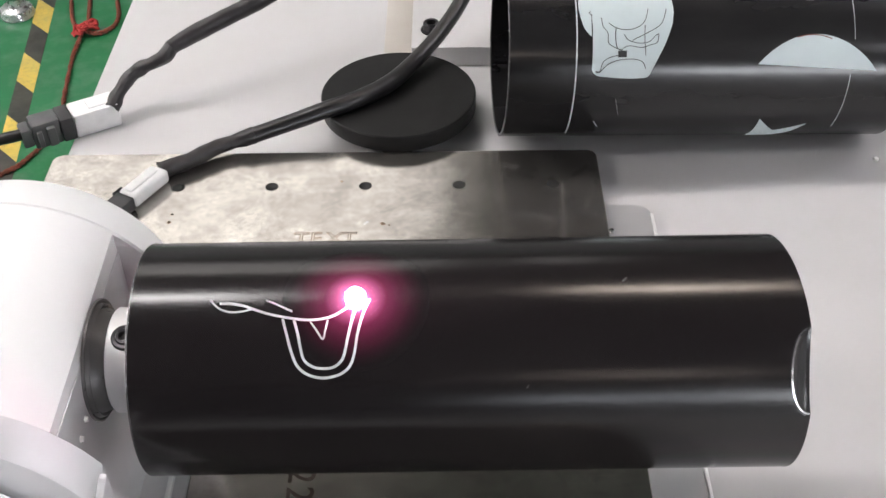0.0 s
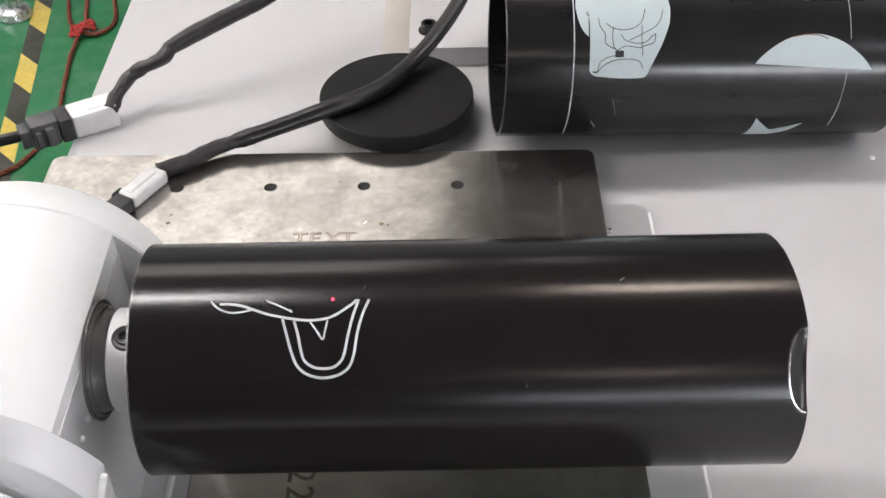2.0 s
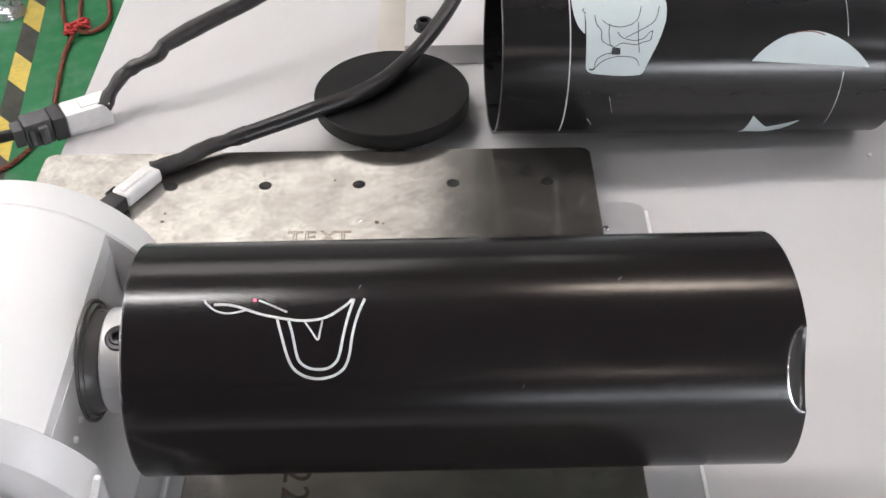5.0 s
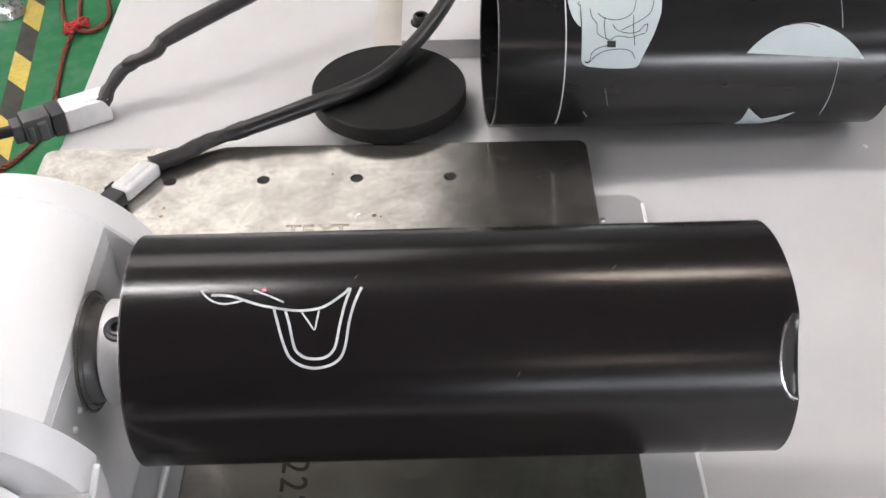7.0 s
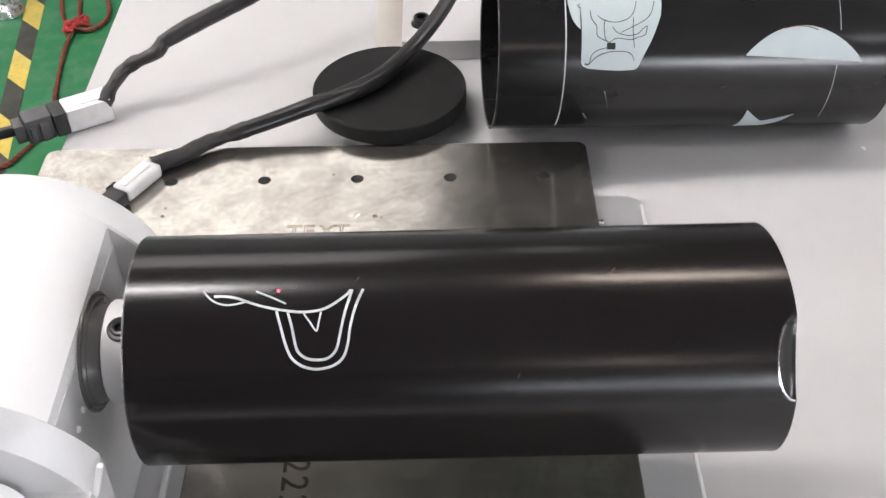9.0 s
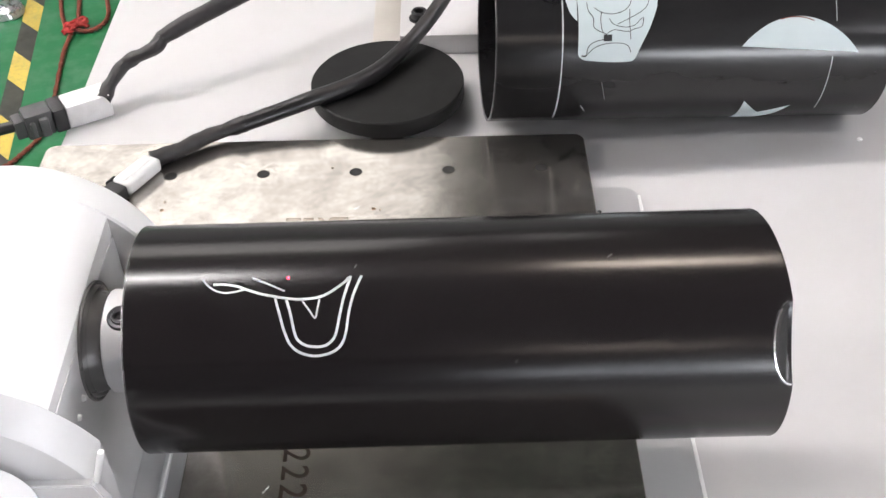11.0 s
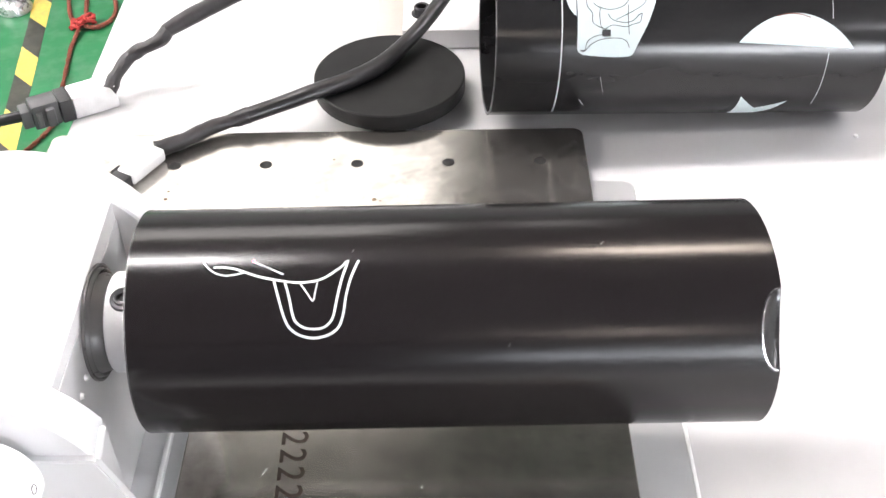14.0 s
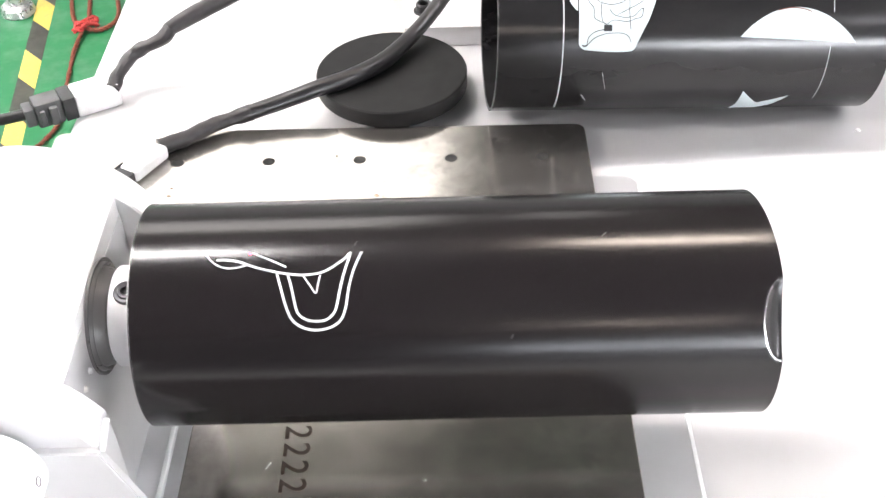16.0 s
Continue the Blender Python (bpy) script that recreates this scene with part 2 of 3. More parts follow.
def sweep(pts, radius, seg=14, n=8, wobble=0.0, flat=1.0):
    """A round cord along the points; radius: a number or one for each point."""
    rad = [radius] * len(pts) if isinstance(radius, (int, float)) else radius
    path = smooth_path([(*p, r) for p, r in zip(pts, rad)], n)
    bm = bmesh.new()
    rings = []
    side = None
    for i, p in enumerate(path):
        a, b = path[max(0, i - 1)], path[min(len(path) - 1, i + 1)]
        d = Vector((b - a)[:3]).normalized()
        if side is None:
            side = d.cross(Vector((0, 0, 1))).normalized()
        side = (side - d * side.dot(d)).normalized()
        up = side.cross(d)
        ring = []
        for k in range(seg):
            w = 2 * math.pi * k / seg
            q = Vector(p[:3])
            r = p[3] * (1 + wobble * noise.noise(Vector((q.x * 160 + math.cos(w), q.y * 160 + math.sin(w), q.z * 160))))
            ring.append(bm.verts.new(q + side * math.cos(w) * r + up * math.sin(w) * r * flat))
        rings.append(ring)
    for a, b in zip(rings, rings[1:]):
        for k in range(seg):
            bm.faces.new((a[k], a[(k + 1) % seg], b[(k + 1) % seg], b[k]))
    bm.faces.new(rings[0][::-1])
    bm.faces.new(rings[-1])
    return bm


def on_tube(x, deg, r):
    """A point of a tube along local x; the angle goes from -y (0) up to +z (90)."""
    return Vector((x, -r * math.cos(radians(deg)), r * math.sin(radians(deg))))


def ribbon(bm, pts, r, width, lift=0.0002):
    """A thin raised line along (x, degrees) points on a tube of radius r."""
    flat = [np.array((x, radians(a) * r)) for x, a in pts]
    rows = []
    for i, p in enumerate(flat):
        d = flat[min(i + 1, len(flat) - 1)] - flat[max(i - 1, 0)]
        d = d / (np.linalg.norm(d) + 1e-12)
        s = np.array((-d[1], d[0])) * width / 2
        row = []
        for q, h in ((p + s, -0.0003), (p + s, lift), (p - s, lift), (p - s, -0.0003)):
            row.append(bm.verts.new(on_tube(q[0], math.degrees(q[1] / r), r + h)))
        rows.append(row)
    for a, b in zip(rows, rows[1:]):
        for k in range(3):
            bm.faces.new((a[k], a[k + 1], b[k + 1], b[k]))
    bm.faces.new(rows[0])
    bm.faces.new(rows[-1][::-1])


def patch_on_tube(outline, r, lift=0.00015, step=0.003):
    """A film on a tube: the outline in (x, degrees), closed, filled with columns that follow the round."""
    flat = [(x, radians(a) * r) for x, a in outline]
    xs = [p[0] for p in flat]
    lo, hi = min(xs), max(xs)
    n = max(4, int((hi - lo) / step))
    bm = bmesh.new()
    prev = None
    for i in range(n + 1):
        x = lo + (hi - lo) * min(max(i / n, 0.001), 0.999)
        ys = []
        for (xa, ya), (xb, yb) in zip(flat, flat[1:] + flat[:1]):
            if (xa <= x) != (xb <= x):
                ys.append(ya + (yb - ya) * (x - xa) / (xb - xa))
        ys.sort()
        if len(ys) < 2:
            prev = None
            continue
        col = [bm.verts.new(on_tube(x, math.degrees((ys[0] + (ys[-1] - ys[0]) * k / 12) / r), r + lift)) for k in range(13)]
        if prev:
            for k in range(12):
                bm.faces.new((prev[k], prev[k + 1], col[k + 1], col[k]))
        prev = col
    return bm


def letters(name, body, size, material, parent, m, label="", outline=0.0):
    cu = bpy.data.curves.new(name, "FONT")
    cu.body, cu.size = body, size
    if outline:
        cu.fill_mode, cu.bevel_depth, cu.bevel_resolution = "NONE", outline, 0
    else:
        cu.extrude = 0.00008
    ob = bpy.data.objects.new(name, cu)
    me = bpy.data.meshes.new_from_object(ob)
    bpy.data.objects.remove(ob)
    me.materials.clear()
    me.materials.append(material)
    ob = new(name, me)
    ob.parent = parent
    ob.matrix_basis = m
    if label:
        ob["label"] = label
    return ob


# ---- the room ----
def build_room():
    def slab(name, label, dims, material):
        return solo(name, box(*dims), material, label, kind="structure", smooth=False)
    slab("floor", "glossy green epoxy workshop floor with scuffs", (-4, 5, -0.7, 5, FLOOR - 0.1, FLOOR), M_FLOOR)
    # added out of view so the tube mirrors grey instead of green
    slab("unseen_grey_floor", "unseen grey floor added to keep green out of reflections", (-4, 5, -7, -0.7, FLOOR - 0.1, FLOOR), M_GREY_FLOOR)
    slab("ceiling", "plain unseen ceiling, tinted red-grey against green bounce", (-4, 5, -7, 5, CEIL + 0.06, CEIL + 0.16), M_CEIL)
    slab("wall_north", "plain grey workshop wall", (-4, 5, 5, 5.15, FLOOR, CEIL + 0.06), M_WALL)
    slab("wall_south", "plain unseen wall, kept dark for the tube's reflections", (-4, 5, -7.15, -7, FLOOR, CEIL + 0.06), M_DARK_WALL)
    slab("wall_west", "plain white workshop wall", (-4.15, -4, -7, 5, FLOOR, CEIL + 0.06), M_SIDE_WALL)
    slab("wall_east", "plain white workshop wall", (5, 5.15, -7, 5, FLOOR, CEIL + 0.06), M_SIDE_WALL)


# Glowing panel out of view; some follow reflected streaks, others are added fill.
def unseen_ceiling_glow(x0, x1, y, width=0.16, diffuser=None):
    t = thing("unseen_ceiling_glow", "glowing ceiling panel out of view, placed from reflections or added as fill", "ceiling lamp", pose((x0 + x1) / 2, y, CEIL), "ceiling lamps")
    h, w = (x1 - x0) / 2, width / 2
    part("housing", box(-h, h, -w, w, 0.0, 0.06, 0.006), M_WALL, t)
    part("diffuser", box(-h + 0.02, h - 0.02, -w + 0.01, w - 0.01, -0.012, -0.001, 0.003), diffuser or M_PANEL, t, "glowing white diffuser")


build_room()
unseen_ceiling_glow(-1.80, -0.34, 0.45, 0.27)
unseen_ceiling_glow(0.38, 0.88, 0.52, 0.24, M_PANEL_B)
# added side fill, kept out of what the tubes mirror
unseen_ceiling_glow(1.7, 3.1, 0.4, 0.4, M_PANEL_E)
for y in (-1.3, -2.6, -3.8):
    unseen_ceiling_glow(2.8, 4.2, y, 0.4, M_PANEL_E)
for y in (-1.2, 0.5):
    unseen_ceiling_glow(-3.7, -2.3, y, 0.4, M_PANEL_W)
unseen_ceiling_glow(-3.7, -2.3, 2.9, 0.4)
unseen_ceiling_glow(0.7, 1.5, -5.2, 0.2, M_PANEL_FAR)
# panel standing in for a bright stretch of ceiling mirrored in the plate
unseen_ceiling_glow(-2.2, 0.05, 3.2, 1.2, M_PANEL_SOFT)
unseen_ceiling_glow(0.36, 0.64, 3.3, 1.1, M_PANEL_SOFT)
# brighter zone of that ceiling, also a stand-in panel
unseen_ceiling_glow(-1.75, -0.10, 2.32, 0.5, M_PANEL_HALF)


def build_window():
    w = thing("window_1", "wide low workshop window with overcast daylight", "window", pose(2.4, -7.0, 0.2), kind="structure")
    step, n, h = 0.96, 4, 0.42
    x0 = -step * n / 2
    for k in range(n):
        part("pane", box(x0 + 0.08 + step * k, x0 + step * (k + 1), 0.004, 0.012, -h, h), M_DAYLIGHT_DIM if k < 2 else M_DAYLIGHT, w, "daylight pane set dimmer" if k < 2 else "bright daylight pane", smooth=False)
    for z in (-h - 0.08, h):
        part("window_frame", box(x0, x0 + step * n + 0.08, 0.002, 0.06, z, z + 0.08, 0.004), M_WALL, w)
    for k in range(n + 1):
        part("window_frame", box(x0 + step * k, x0 + 0.08 + step * k, 0.002, 0.06, -h, h, 0.004), M_WALL, w)


build_window()


# ---- the workbench ----
TX0, TX1, TY0, TY1 = -0.122, 1.35, -0.56, 0.72


def build_table():
    t = thing("workbench", "white painted workbench with a smooth glossy top", "workbench")
    part("tabletop", box(TX0, TX1, TY0, TY1, -0.03, 0.0, 0.0015), M_TABLE, t, "smooth white tabletop")
    for x in (TX0 + 0.06, TX1 - 0.06):
        for y in (TY0 + 0.06, TY1 - 0.06):
            part("leg", box(x - 0.025, x + 0.025, y - 0.025, y + 0.025, FLOOR, -0.03, 0.003), M_TABLE, t)
    # white material here imitates the glint of a metal head
    part("screw", lathe([(0, 0.0012), (0.0012, 0.001), (0.0016, 0.0003), (0.0016, -0.002)], seg=16), M_WHITE_PLASTIC, t, "tiny screw head, white to imitate a metal glint", pose(0.3313, 0.0296, 0))
    return t


build_table()


# ---- the two sheets under the work ----
def build_sheets():
    low = thing("aluminium_sheet", "light grey aluminium sheet lying on the workbench", "metal sheet")
    part("sheet", plate(rounded(-0.02, 0.2005, -0.455, -0.012, 0.009), 0.0, 0.0038, 0.0012), M_ALU_SHEET, low)
    # white strip along the sheet; the bright glint is its colour
    part("sheet_edge_glint", box(0.1992, 0.2008, -0.446, -0.021, 0.0032, 0.0046, 0.0004), M_WHITE_PLASTIC, low, "white edge strip with its glint put into the colour")
    up = thing("steel_plate", "stained steel plate with round holes and burnt-in marks", "steel plate")
    bm = plate(rounded(-0.1245, 0.1757, -0.440, 0.031, 0.006), 0.004, 0.008, 0.0004)
    part("plate", bm, M_STEEL, up)
    # holes are dark discs on the plate, their depth put in as colour
    for i in range(-1, 4):
        part("hole", lathe([(0, 0.0002), (0.0029, 0.0002), (0.0031, 0.0003), (0.0034, 0.0001)], seg=32), M_DARK, up, "dark disc with a round hole's shade put into its colour", pose(0.05 * i, 0.0, 0.008))
    for k, c in enumerate("TEXT"):
        letters("etched_letter", c, 0.0125, M_ETCH_FAINT, up, pose(0.0160 + 0.0081 * k, -0.0470, 0.0079), "faint brown etched letter outline", 0.00034)
    for k in range(10):
        letters("etched_digit", "2", 0.0160, M_ETCH, up, pose(0.0290, -0.1515 - 0.0093 * k, 0.0081, 0, 0, -90), "dark brown burnt-in digit")
    for x, y, a, l in ((0.0235, -0.2103, 60, 0.004), (0.088, -0.219, 20, 0.002), (0.052, -0.031, 50, 0.003)):
        part("scratch", box(-l / 2, l / 2, -0.00025, 0.00025, 0, 0.0001), M_BARE, up, "bright scratch", pose(x, y, 0.008, 0, 0, a))
    rng = random.Random(7)
    for x, y, q in ((-0.0500, -0.0290, 0.0014), (-0.0495, -0.0225, 0.0009), (0.0370, 0.0040, 0.0009), (0.0605, -0.0320, 0.0015), (0.0640, -0.0330, 0.0007), (-0.020, -0.300, 0.0012), (0.070, -0.285, 0.0010), (0.110, -0.300, 0.0013)):
        edge = [(q * rng.uniform(0.55, 1.2) * math.cos(a), 0.8 * q * rng.uniform(0.55, 1.2) * math.sin(a)) for a in [2 * math.pi * k / 11 for k in range(11)]]
        part("rust_spot", plate(edge, 0.0, 0.00006), M_ETCH_FAINT, up, "small brown rust spot", pose(x, y, 0.008))
    s = thing("small_screw", "tiny bright screw on the aluminium sheet", "screw", pose(0.1775, -0.036, 0.0038))
    part("head", lathe([(0, 0.0024), (0.0012, 0.0022), (0.0017, 0.0015), (0.0017, 0)], seg=20), M_SHINY, s)


build_sheets()

# ---- the marked tube on its rotary ----
TR, TX_L, TX_R, TYC, TZC, TYAW = 0.0406, -0.1076, 0.1107, -0.205, 0.0912, 0.56
SCAN = 72.5
TURN = 1.7


def cut_back(deg, most):
    """How far an uneven cut falls back round the tube's end."""
    u = min(max((deg - 45.0) / 90.0, 0.0), 1.0) * min(max((265.0 - deg) / 90.0, 0.0), 1.0)
    return most * u * u * (3 - 2 * u)


def tube_mesh(r, xl, xr, wall, dent=None, seg=240, uneven=0.0):
    """Outer and inner skin of a tube along x; dent: (middle degrees, half width, length, depth), pressed into the right end."""
    bm = bmesh.new()
    xs = [xl + (xr - 0.012 - xl) * k / 12 for k in range(13)] + [xr - 0.012 + 0.012 * k / 30 for k in range(1, 31)]

    def sink(x, deg):
        if not dent:
            return 0.0
        u, v = (deg - dent[0]) / dent[1], (xr - x) / dent[2]
        q = 1 - u * u - v * v
        return dent[3] * q ** 0.75 if q > 0 else 0.0

    skins = []
    for w in (0.0, wall):
        skins.append([[bm.verts.new(on_tube(x - cut_back(360 * i / seg - 90, uneven) * max(0.0, (x - xr + 0.012) / 0.012), 360 * i / seg - 90,
                                            r - w - sink(x, 360 * i / seg - 90))) for x in xs] for i in range(seg)])
    for sk in skins:
        for i in range(seg):
            a, b = sk[i], sk[(i + 1) % seg]
            for k in range(len(xs) - 1):
                bm.faces.new((a[k], a[k + 1], b[k + 1], b[k]))
    return bm, sink


def rim_mesh(r, wall, x_end, sink=None, seg=240, out=0.00025, uneven=0.0):
    """The cut end of a tube: a narrow ring with a small chamfer."""
    bm = bmesh.new()
    prof = []
    for i in range(seg):
        d = 360 * i / seg - 90
        q = r - (sink(x_end, d) if sink else 0.0)
        x = x_end - cut_back(d, uneven)
        prof.append([bm.verts.new(on_tube(x - out * 2, d, q + 0.00005)), bm.verts.new(on_tube(x + out, d, q - 0.0003)),
                     bm.verts.new(on_tube(x + out, d, q - wall)), bm.verts.new(on_tube(x - out * 2, d, q - wall - 0.00005))])
    for i in range(seg):
        a, b = prof[i], prof[(i + 1) % seg]
        for k in range(3):
            bm.faces.new((a[k], a[k + 1], b[k + 1], b[k]))
    return bm


# strokes of the half-finished picture: (x, degrees) along the tube
STROKES = (
    (0.00062, ((0.0180, 75.5), (0.0186, 73.3), (0.0204, 70.3), (0.0227, 68.0), (0.0257, 66.8), (0.0289, 67.1), (0.0320, 68.1))),
    (0.00085, ((0.0218, 71.2), (0.0254, 71.1), (0.0291, 70.1), (0.0329, 68.1), (0.0373, 65.9), (0.0417, 64.4), (0.0454, 63.4), (0.0497, 62.6),
               (0.0533, 62.7), (0.0569, 63.5), (0.0598, 65.3), (0.0626, 68.0), (0.0651, 70.8), (0.0663, 73.2))),
    (0.0006, ((0.0309, 75.0), (0.0340, 74.2), (0.0370, 72.4), (0.0397, 70.7), (0.0423, 68.9), (0.0453, 66.8))),
    (0.0006, ((0.0512, 61.8), (0.0532, 57.8), (0.0553, 53.7), (0.0561, 58.0), (0.0568, 62.4))),
    (0.0009, ((0.0460, 62.5), (0.0473, 56.1), (0.0485, 47.9), (0.0496, 43.9), (0.0521, 41.3), (0.0549, 40.5), (0.0582, 40.8), (0.0607, 43.1),
              (0.0621, 46.6), (0.0635, 55.7), (0.0649, 64.1), (0.0664, 71.0), (0.0669, 74.0))),
    (0.0009, ((0.0423, 63.4), (0.0437, 56.2), (0.0453, 48.0), (0.0471, 41.9), (0.0499, 38.3), (0.0535, 36.5), (0.0570, 36.4), (0.0610, 38.0),
              (0.0639, 41.5), (0.0654, 47.5), (0.0663, 55.6), (0.0678, 64.0), (0.0695, 70.4), (0.0706, 74.0))),
)
BANDS = 4
late_strokes = []


def build_tube():
    t = thing("metal_tube", "glossy black metal tube with half-engraved picture, clamped on a rotary", "metal tube", pose(0.1, TYC, TZC, 0, 0, TYAW))
    bm, sink = tube_mesh(TR, TX_L, TX_R, 0.0018, (35.0, 20.0, 0.0066, 0.0042), uneven=0.0032)
    part("tube_wall", bm, M_TUBE, t)
    part("cut_edge", rim_mesh(TR, 0.0018, TX_R, sink, uneven=0.0032), M_TUBE, t, "black rim with a pressed-in dent")
    part("clamped_edge", rim_mesh(TR, 0.0018, TX_L, out=-0.0002), M_BARE, t, "thin bright bare metal edge")
    # the highlight along the crease is drawn as a bright metal line
    crease = bmesh.new()
    ribbon(crease, [(TX_R - 0.0066 * math.cos(radians(a)), 35 + 20 * math.sin(radians(a))) for a in range(-88, 60, 4)], TR, 0.0006, 0.00005)
    part("dent_crease", crease, M_BARE, t, "bright bare-metal line for the crease highlight and chipped edge")
    for x, a, l in ((0.052, 80.0, 0.0016), (-0.032, 78.0, 0.0008), (0.020, 30.0, 0.0007)):
        fleck = bmesh.new()
        ribbon(fleck, [(x + l * k / 4, a + 2.0 * k / 4) for k in range(5)], TR, 0.00018, 0.00004)
        part("scratch", fleck, M_WORN, t, "tiny grey scratch")
    # engraved strokes; what lies above the scan line is cut later on, band by band
    for width, pts in STROKES:
        path = [(p[0] - 0.1, p[1]) for p in smooth_path(pts, 10)]
        runs = []
        for p in path:
            band = 0 if p[1] <= SCAN else min(BANDS, 1 + int((p[1] - SCAN) / (TURN / BANDS)))
            if p[1] > SCAN + TURN:
                band = -1
            if runs and runs[-1][0] == band:
                runs[-1][1].append(p)
            else:
                start = [runs[-1][1][-1]] if runs else []
                runs.append((band, start + [p]))
        for band, run in runs:
            if band < 0 or len(run) < 2:
                continue
            bm = bmesh.new()
            ribbon(bm, run, TR, width * 0.95)
            ob = part("engraved_line", bm, M_MARK, t, "pale grey engraved line")
            if band:
                mid = run[len(run) // 2][1]
                late_strokes.append((ob, band, mid))
    return t


tube = build_tube()


def build_rotary():
    t = thing("rotary_device", "matt silver rotary device with round housing on a base plate", "rotary device")
    cx, r, xf = -0.0667, 0.059, -0.028
    m = pose(cx, -0.1628, 0.0702, math.degrees(math.atan2(0.0032, 0.0915)), 0, 0)
    # barrel, cut flat where the spindle leaves it
    bm = lathe([(0, 0.002), (r - 0.0006, 0.002), (r - 0.0006, -0.093), (0, -0.093)], "y", 128)
    bmesh.ops.bisect_plane(bm, geom=bm.verts[:] + bm.edges[:] + bm.faces[:], plane_co=(xf - cx, 0, 0), plane_no=(1, 0, 0), clear_outer=True)
    bmesh.ops.holes_fill(bm, edges=bm.edges[:])
    part("housing", bm, M_CAST, t, "", m)
    part("back_flange", lathe([(0, 0.0), (r - 0.0008, 0.0), (r, 0.0008), (r - 0.0042, 0.0185), (r - 0.0060, 0.0205), (0, 0.0205)], "y", 160), M_CAST, t, "round silver end flange", m)
    bm = lathe([(0, -0.0915), (r - 0.0008, -0.0915), (r, -0.0923), (r - 0.0035, -0.1030), (r - 0.0045, -0.1040), (0, -0.1040)], "y", 160)
    bmesh.ops.bisect_plane(bm, geom=bm.verts[:] + bm.edges[:] + bm.faces[:], plane_co=(-0.0150 - cx, 0, 0), plane_no=(1, 0, 0), clear_outer=True)
    bmesh.ops.holes_fill(bm, edges=bm.edges[:])
    # greyer than the back flange: its fall into shade is put into colour
    part("front_flange", bm, M_FACE, t, "round end flange with a flat side, greyed for its shade", m)
    # milled face with the spindle
    part("face_plate", box(xf - 0.0015, xf + 0.0004, -0.2540, -0.1632, 0.0145, 0.1050, 0.0003), M_FACE, t, "flat milled grey face")
    ax = pose(xf + 0.0004, -0.2063, TZC)
    part("seal", lathe([(0.0217, 0.0), (0.0216, 0.0010), (0.0210, 0.0012), (0.0206, 0.0006), (0.0202, 0.0006), (0.0199, 0.0020), (0.0195, 0.0024), (0.0191, 0.0020), (0.0185, 0.0016), (0.0174, 0.0052), (0.0165, 0.0060)], "x", 96), M_SEAL, t, "dark grey rubber ring seal", ax)
    part("neck", lathe([(0, 0.0), (0.0163, 0.0), (0.0163, 0.0066), (0, 0.0066)], "x", 96), M_SEAL, t, "dark spindle neck", ax)
    hub = part("hub", lathe([(0, 0.0067), (0.0178, 0.0067), (0.0185, 0.0074), (0.0185, 0.0215), (0, 0.0215)], "x", 96), M_FACE, t, "matt silver hub", ax)
    # the recess is a dark ring, the socket a dark hexagon; shade as colour
    sc = part("set_screw", lathe([(0.0022, 0.0004), (0.0042, 0.0006), (0.0046, 0.0002), (0.0048, -0.0015)], "z", 36), M_SCREW, hub, "dark ring standing for the shaded recess round a set screw", pose(0.0132, -0.0185 * math.cos(radians(70)), 0.0185 * math.sin(radians(70)), 20, 0, 0))
    part("screw_head", lathe([(0.0014, 0.0005), (0.0018, 0.0012), (0.0027, 0.0013), (0.0031, 0.0006)], "z", 32), M_SCREW, sc, "dark steel screw rim")
    part("socket", lathe([(0, 0.0002), (0.0010, 0.0003), (0.0015, 0.0007)], "z", 6), M_DARK, sc, "hexagon socket with its shade put into the colour")
    # two screws whose metal glint is put in as white
    for y, z in ((-0.2312, 0.0885), (-0.2389, 0.0873)):
        part("screw", lathe([(0, 0.0014), (0.0009, 0.0012), (0.0013, 0.0), (0.0013, -0.001)], "x", 20), M_WHITE_PLASTIC, t, "small screw, white to imitate a metal glint", pose(xf + 0.0004, y, z))
    # base plate, front foot and boss
    part("base_plate", box(-0.14, -0.0163, -0.31, -0.10, 0.0097, 0.0142, 0.0013), M_FACE, t, "grey base plate with a bright edge")
    # matt white lip; the glint of the base edge is put into its colour
    part("base_edge_glint", box(-0.0178, -0.0160, -0.308, -0.102, 0.0137, 0.0158, 0.0006), M_CAST, t, "white edge strip with its glint put into the colour")
    part("base_shim", box(-0.13, -0.0112, -0.305, -0.11, 0.0081, 0.0096, 0.0003), M_ALU_SHEET, t)
    foot = bmesh.new()
    f = foot.faces.new([foot.verts.new(p) for p in ((-0.085, -0.2670, 0.0905), (-0.0152, -0.2670, 0.0905), (0.0000, -0.2670, 0.0510), (0.0000, -0.2670, 0.0142), (-0.085, -0.2670, 0.0142))])
    res = bmesh.ops.extrude_face_region(foot, geom=[f])
    for v in res["geom"]:
        if isinstance(v, bmesh.types.BMVert):
            v.co.y = -0.2705
    bmesh.ops.bevel(foot, geom=foot.edges[:], offset=0.0005, segments=2, affect="EDGES")
    part("front_foot", foot, M_FACE, t, "slanted grey support bracket")
    part("rib", box(-0.0011, 0.0011, -0.0012, 0.0012, -0.0078, 0.0078, 0.0008), M_CAST, t, "small bright rib", pose(-0.0127, -0.2672, 0.0962, 0, 17, 0))
    boss = part("motor_boss", lathe([(0, 0.0), (0.0186, 0.0), (0.0192, -0.0006), (0.0192, -0.05), (0.0182, -0.051), (0, -0.051)], "y", 96), M_CAST, t, "round silver motor housing", pose(-0.0525, -0.2706, 0.0845))
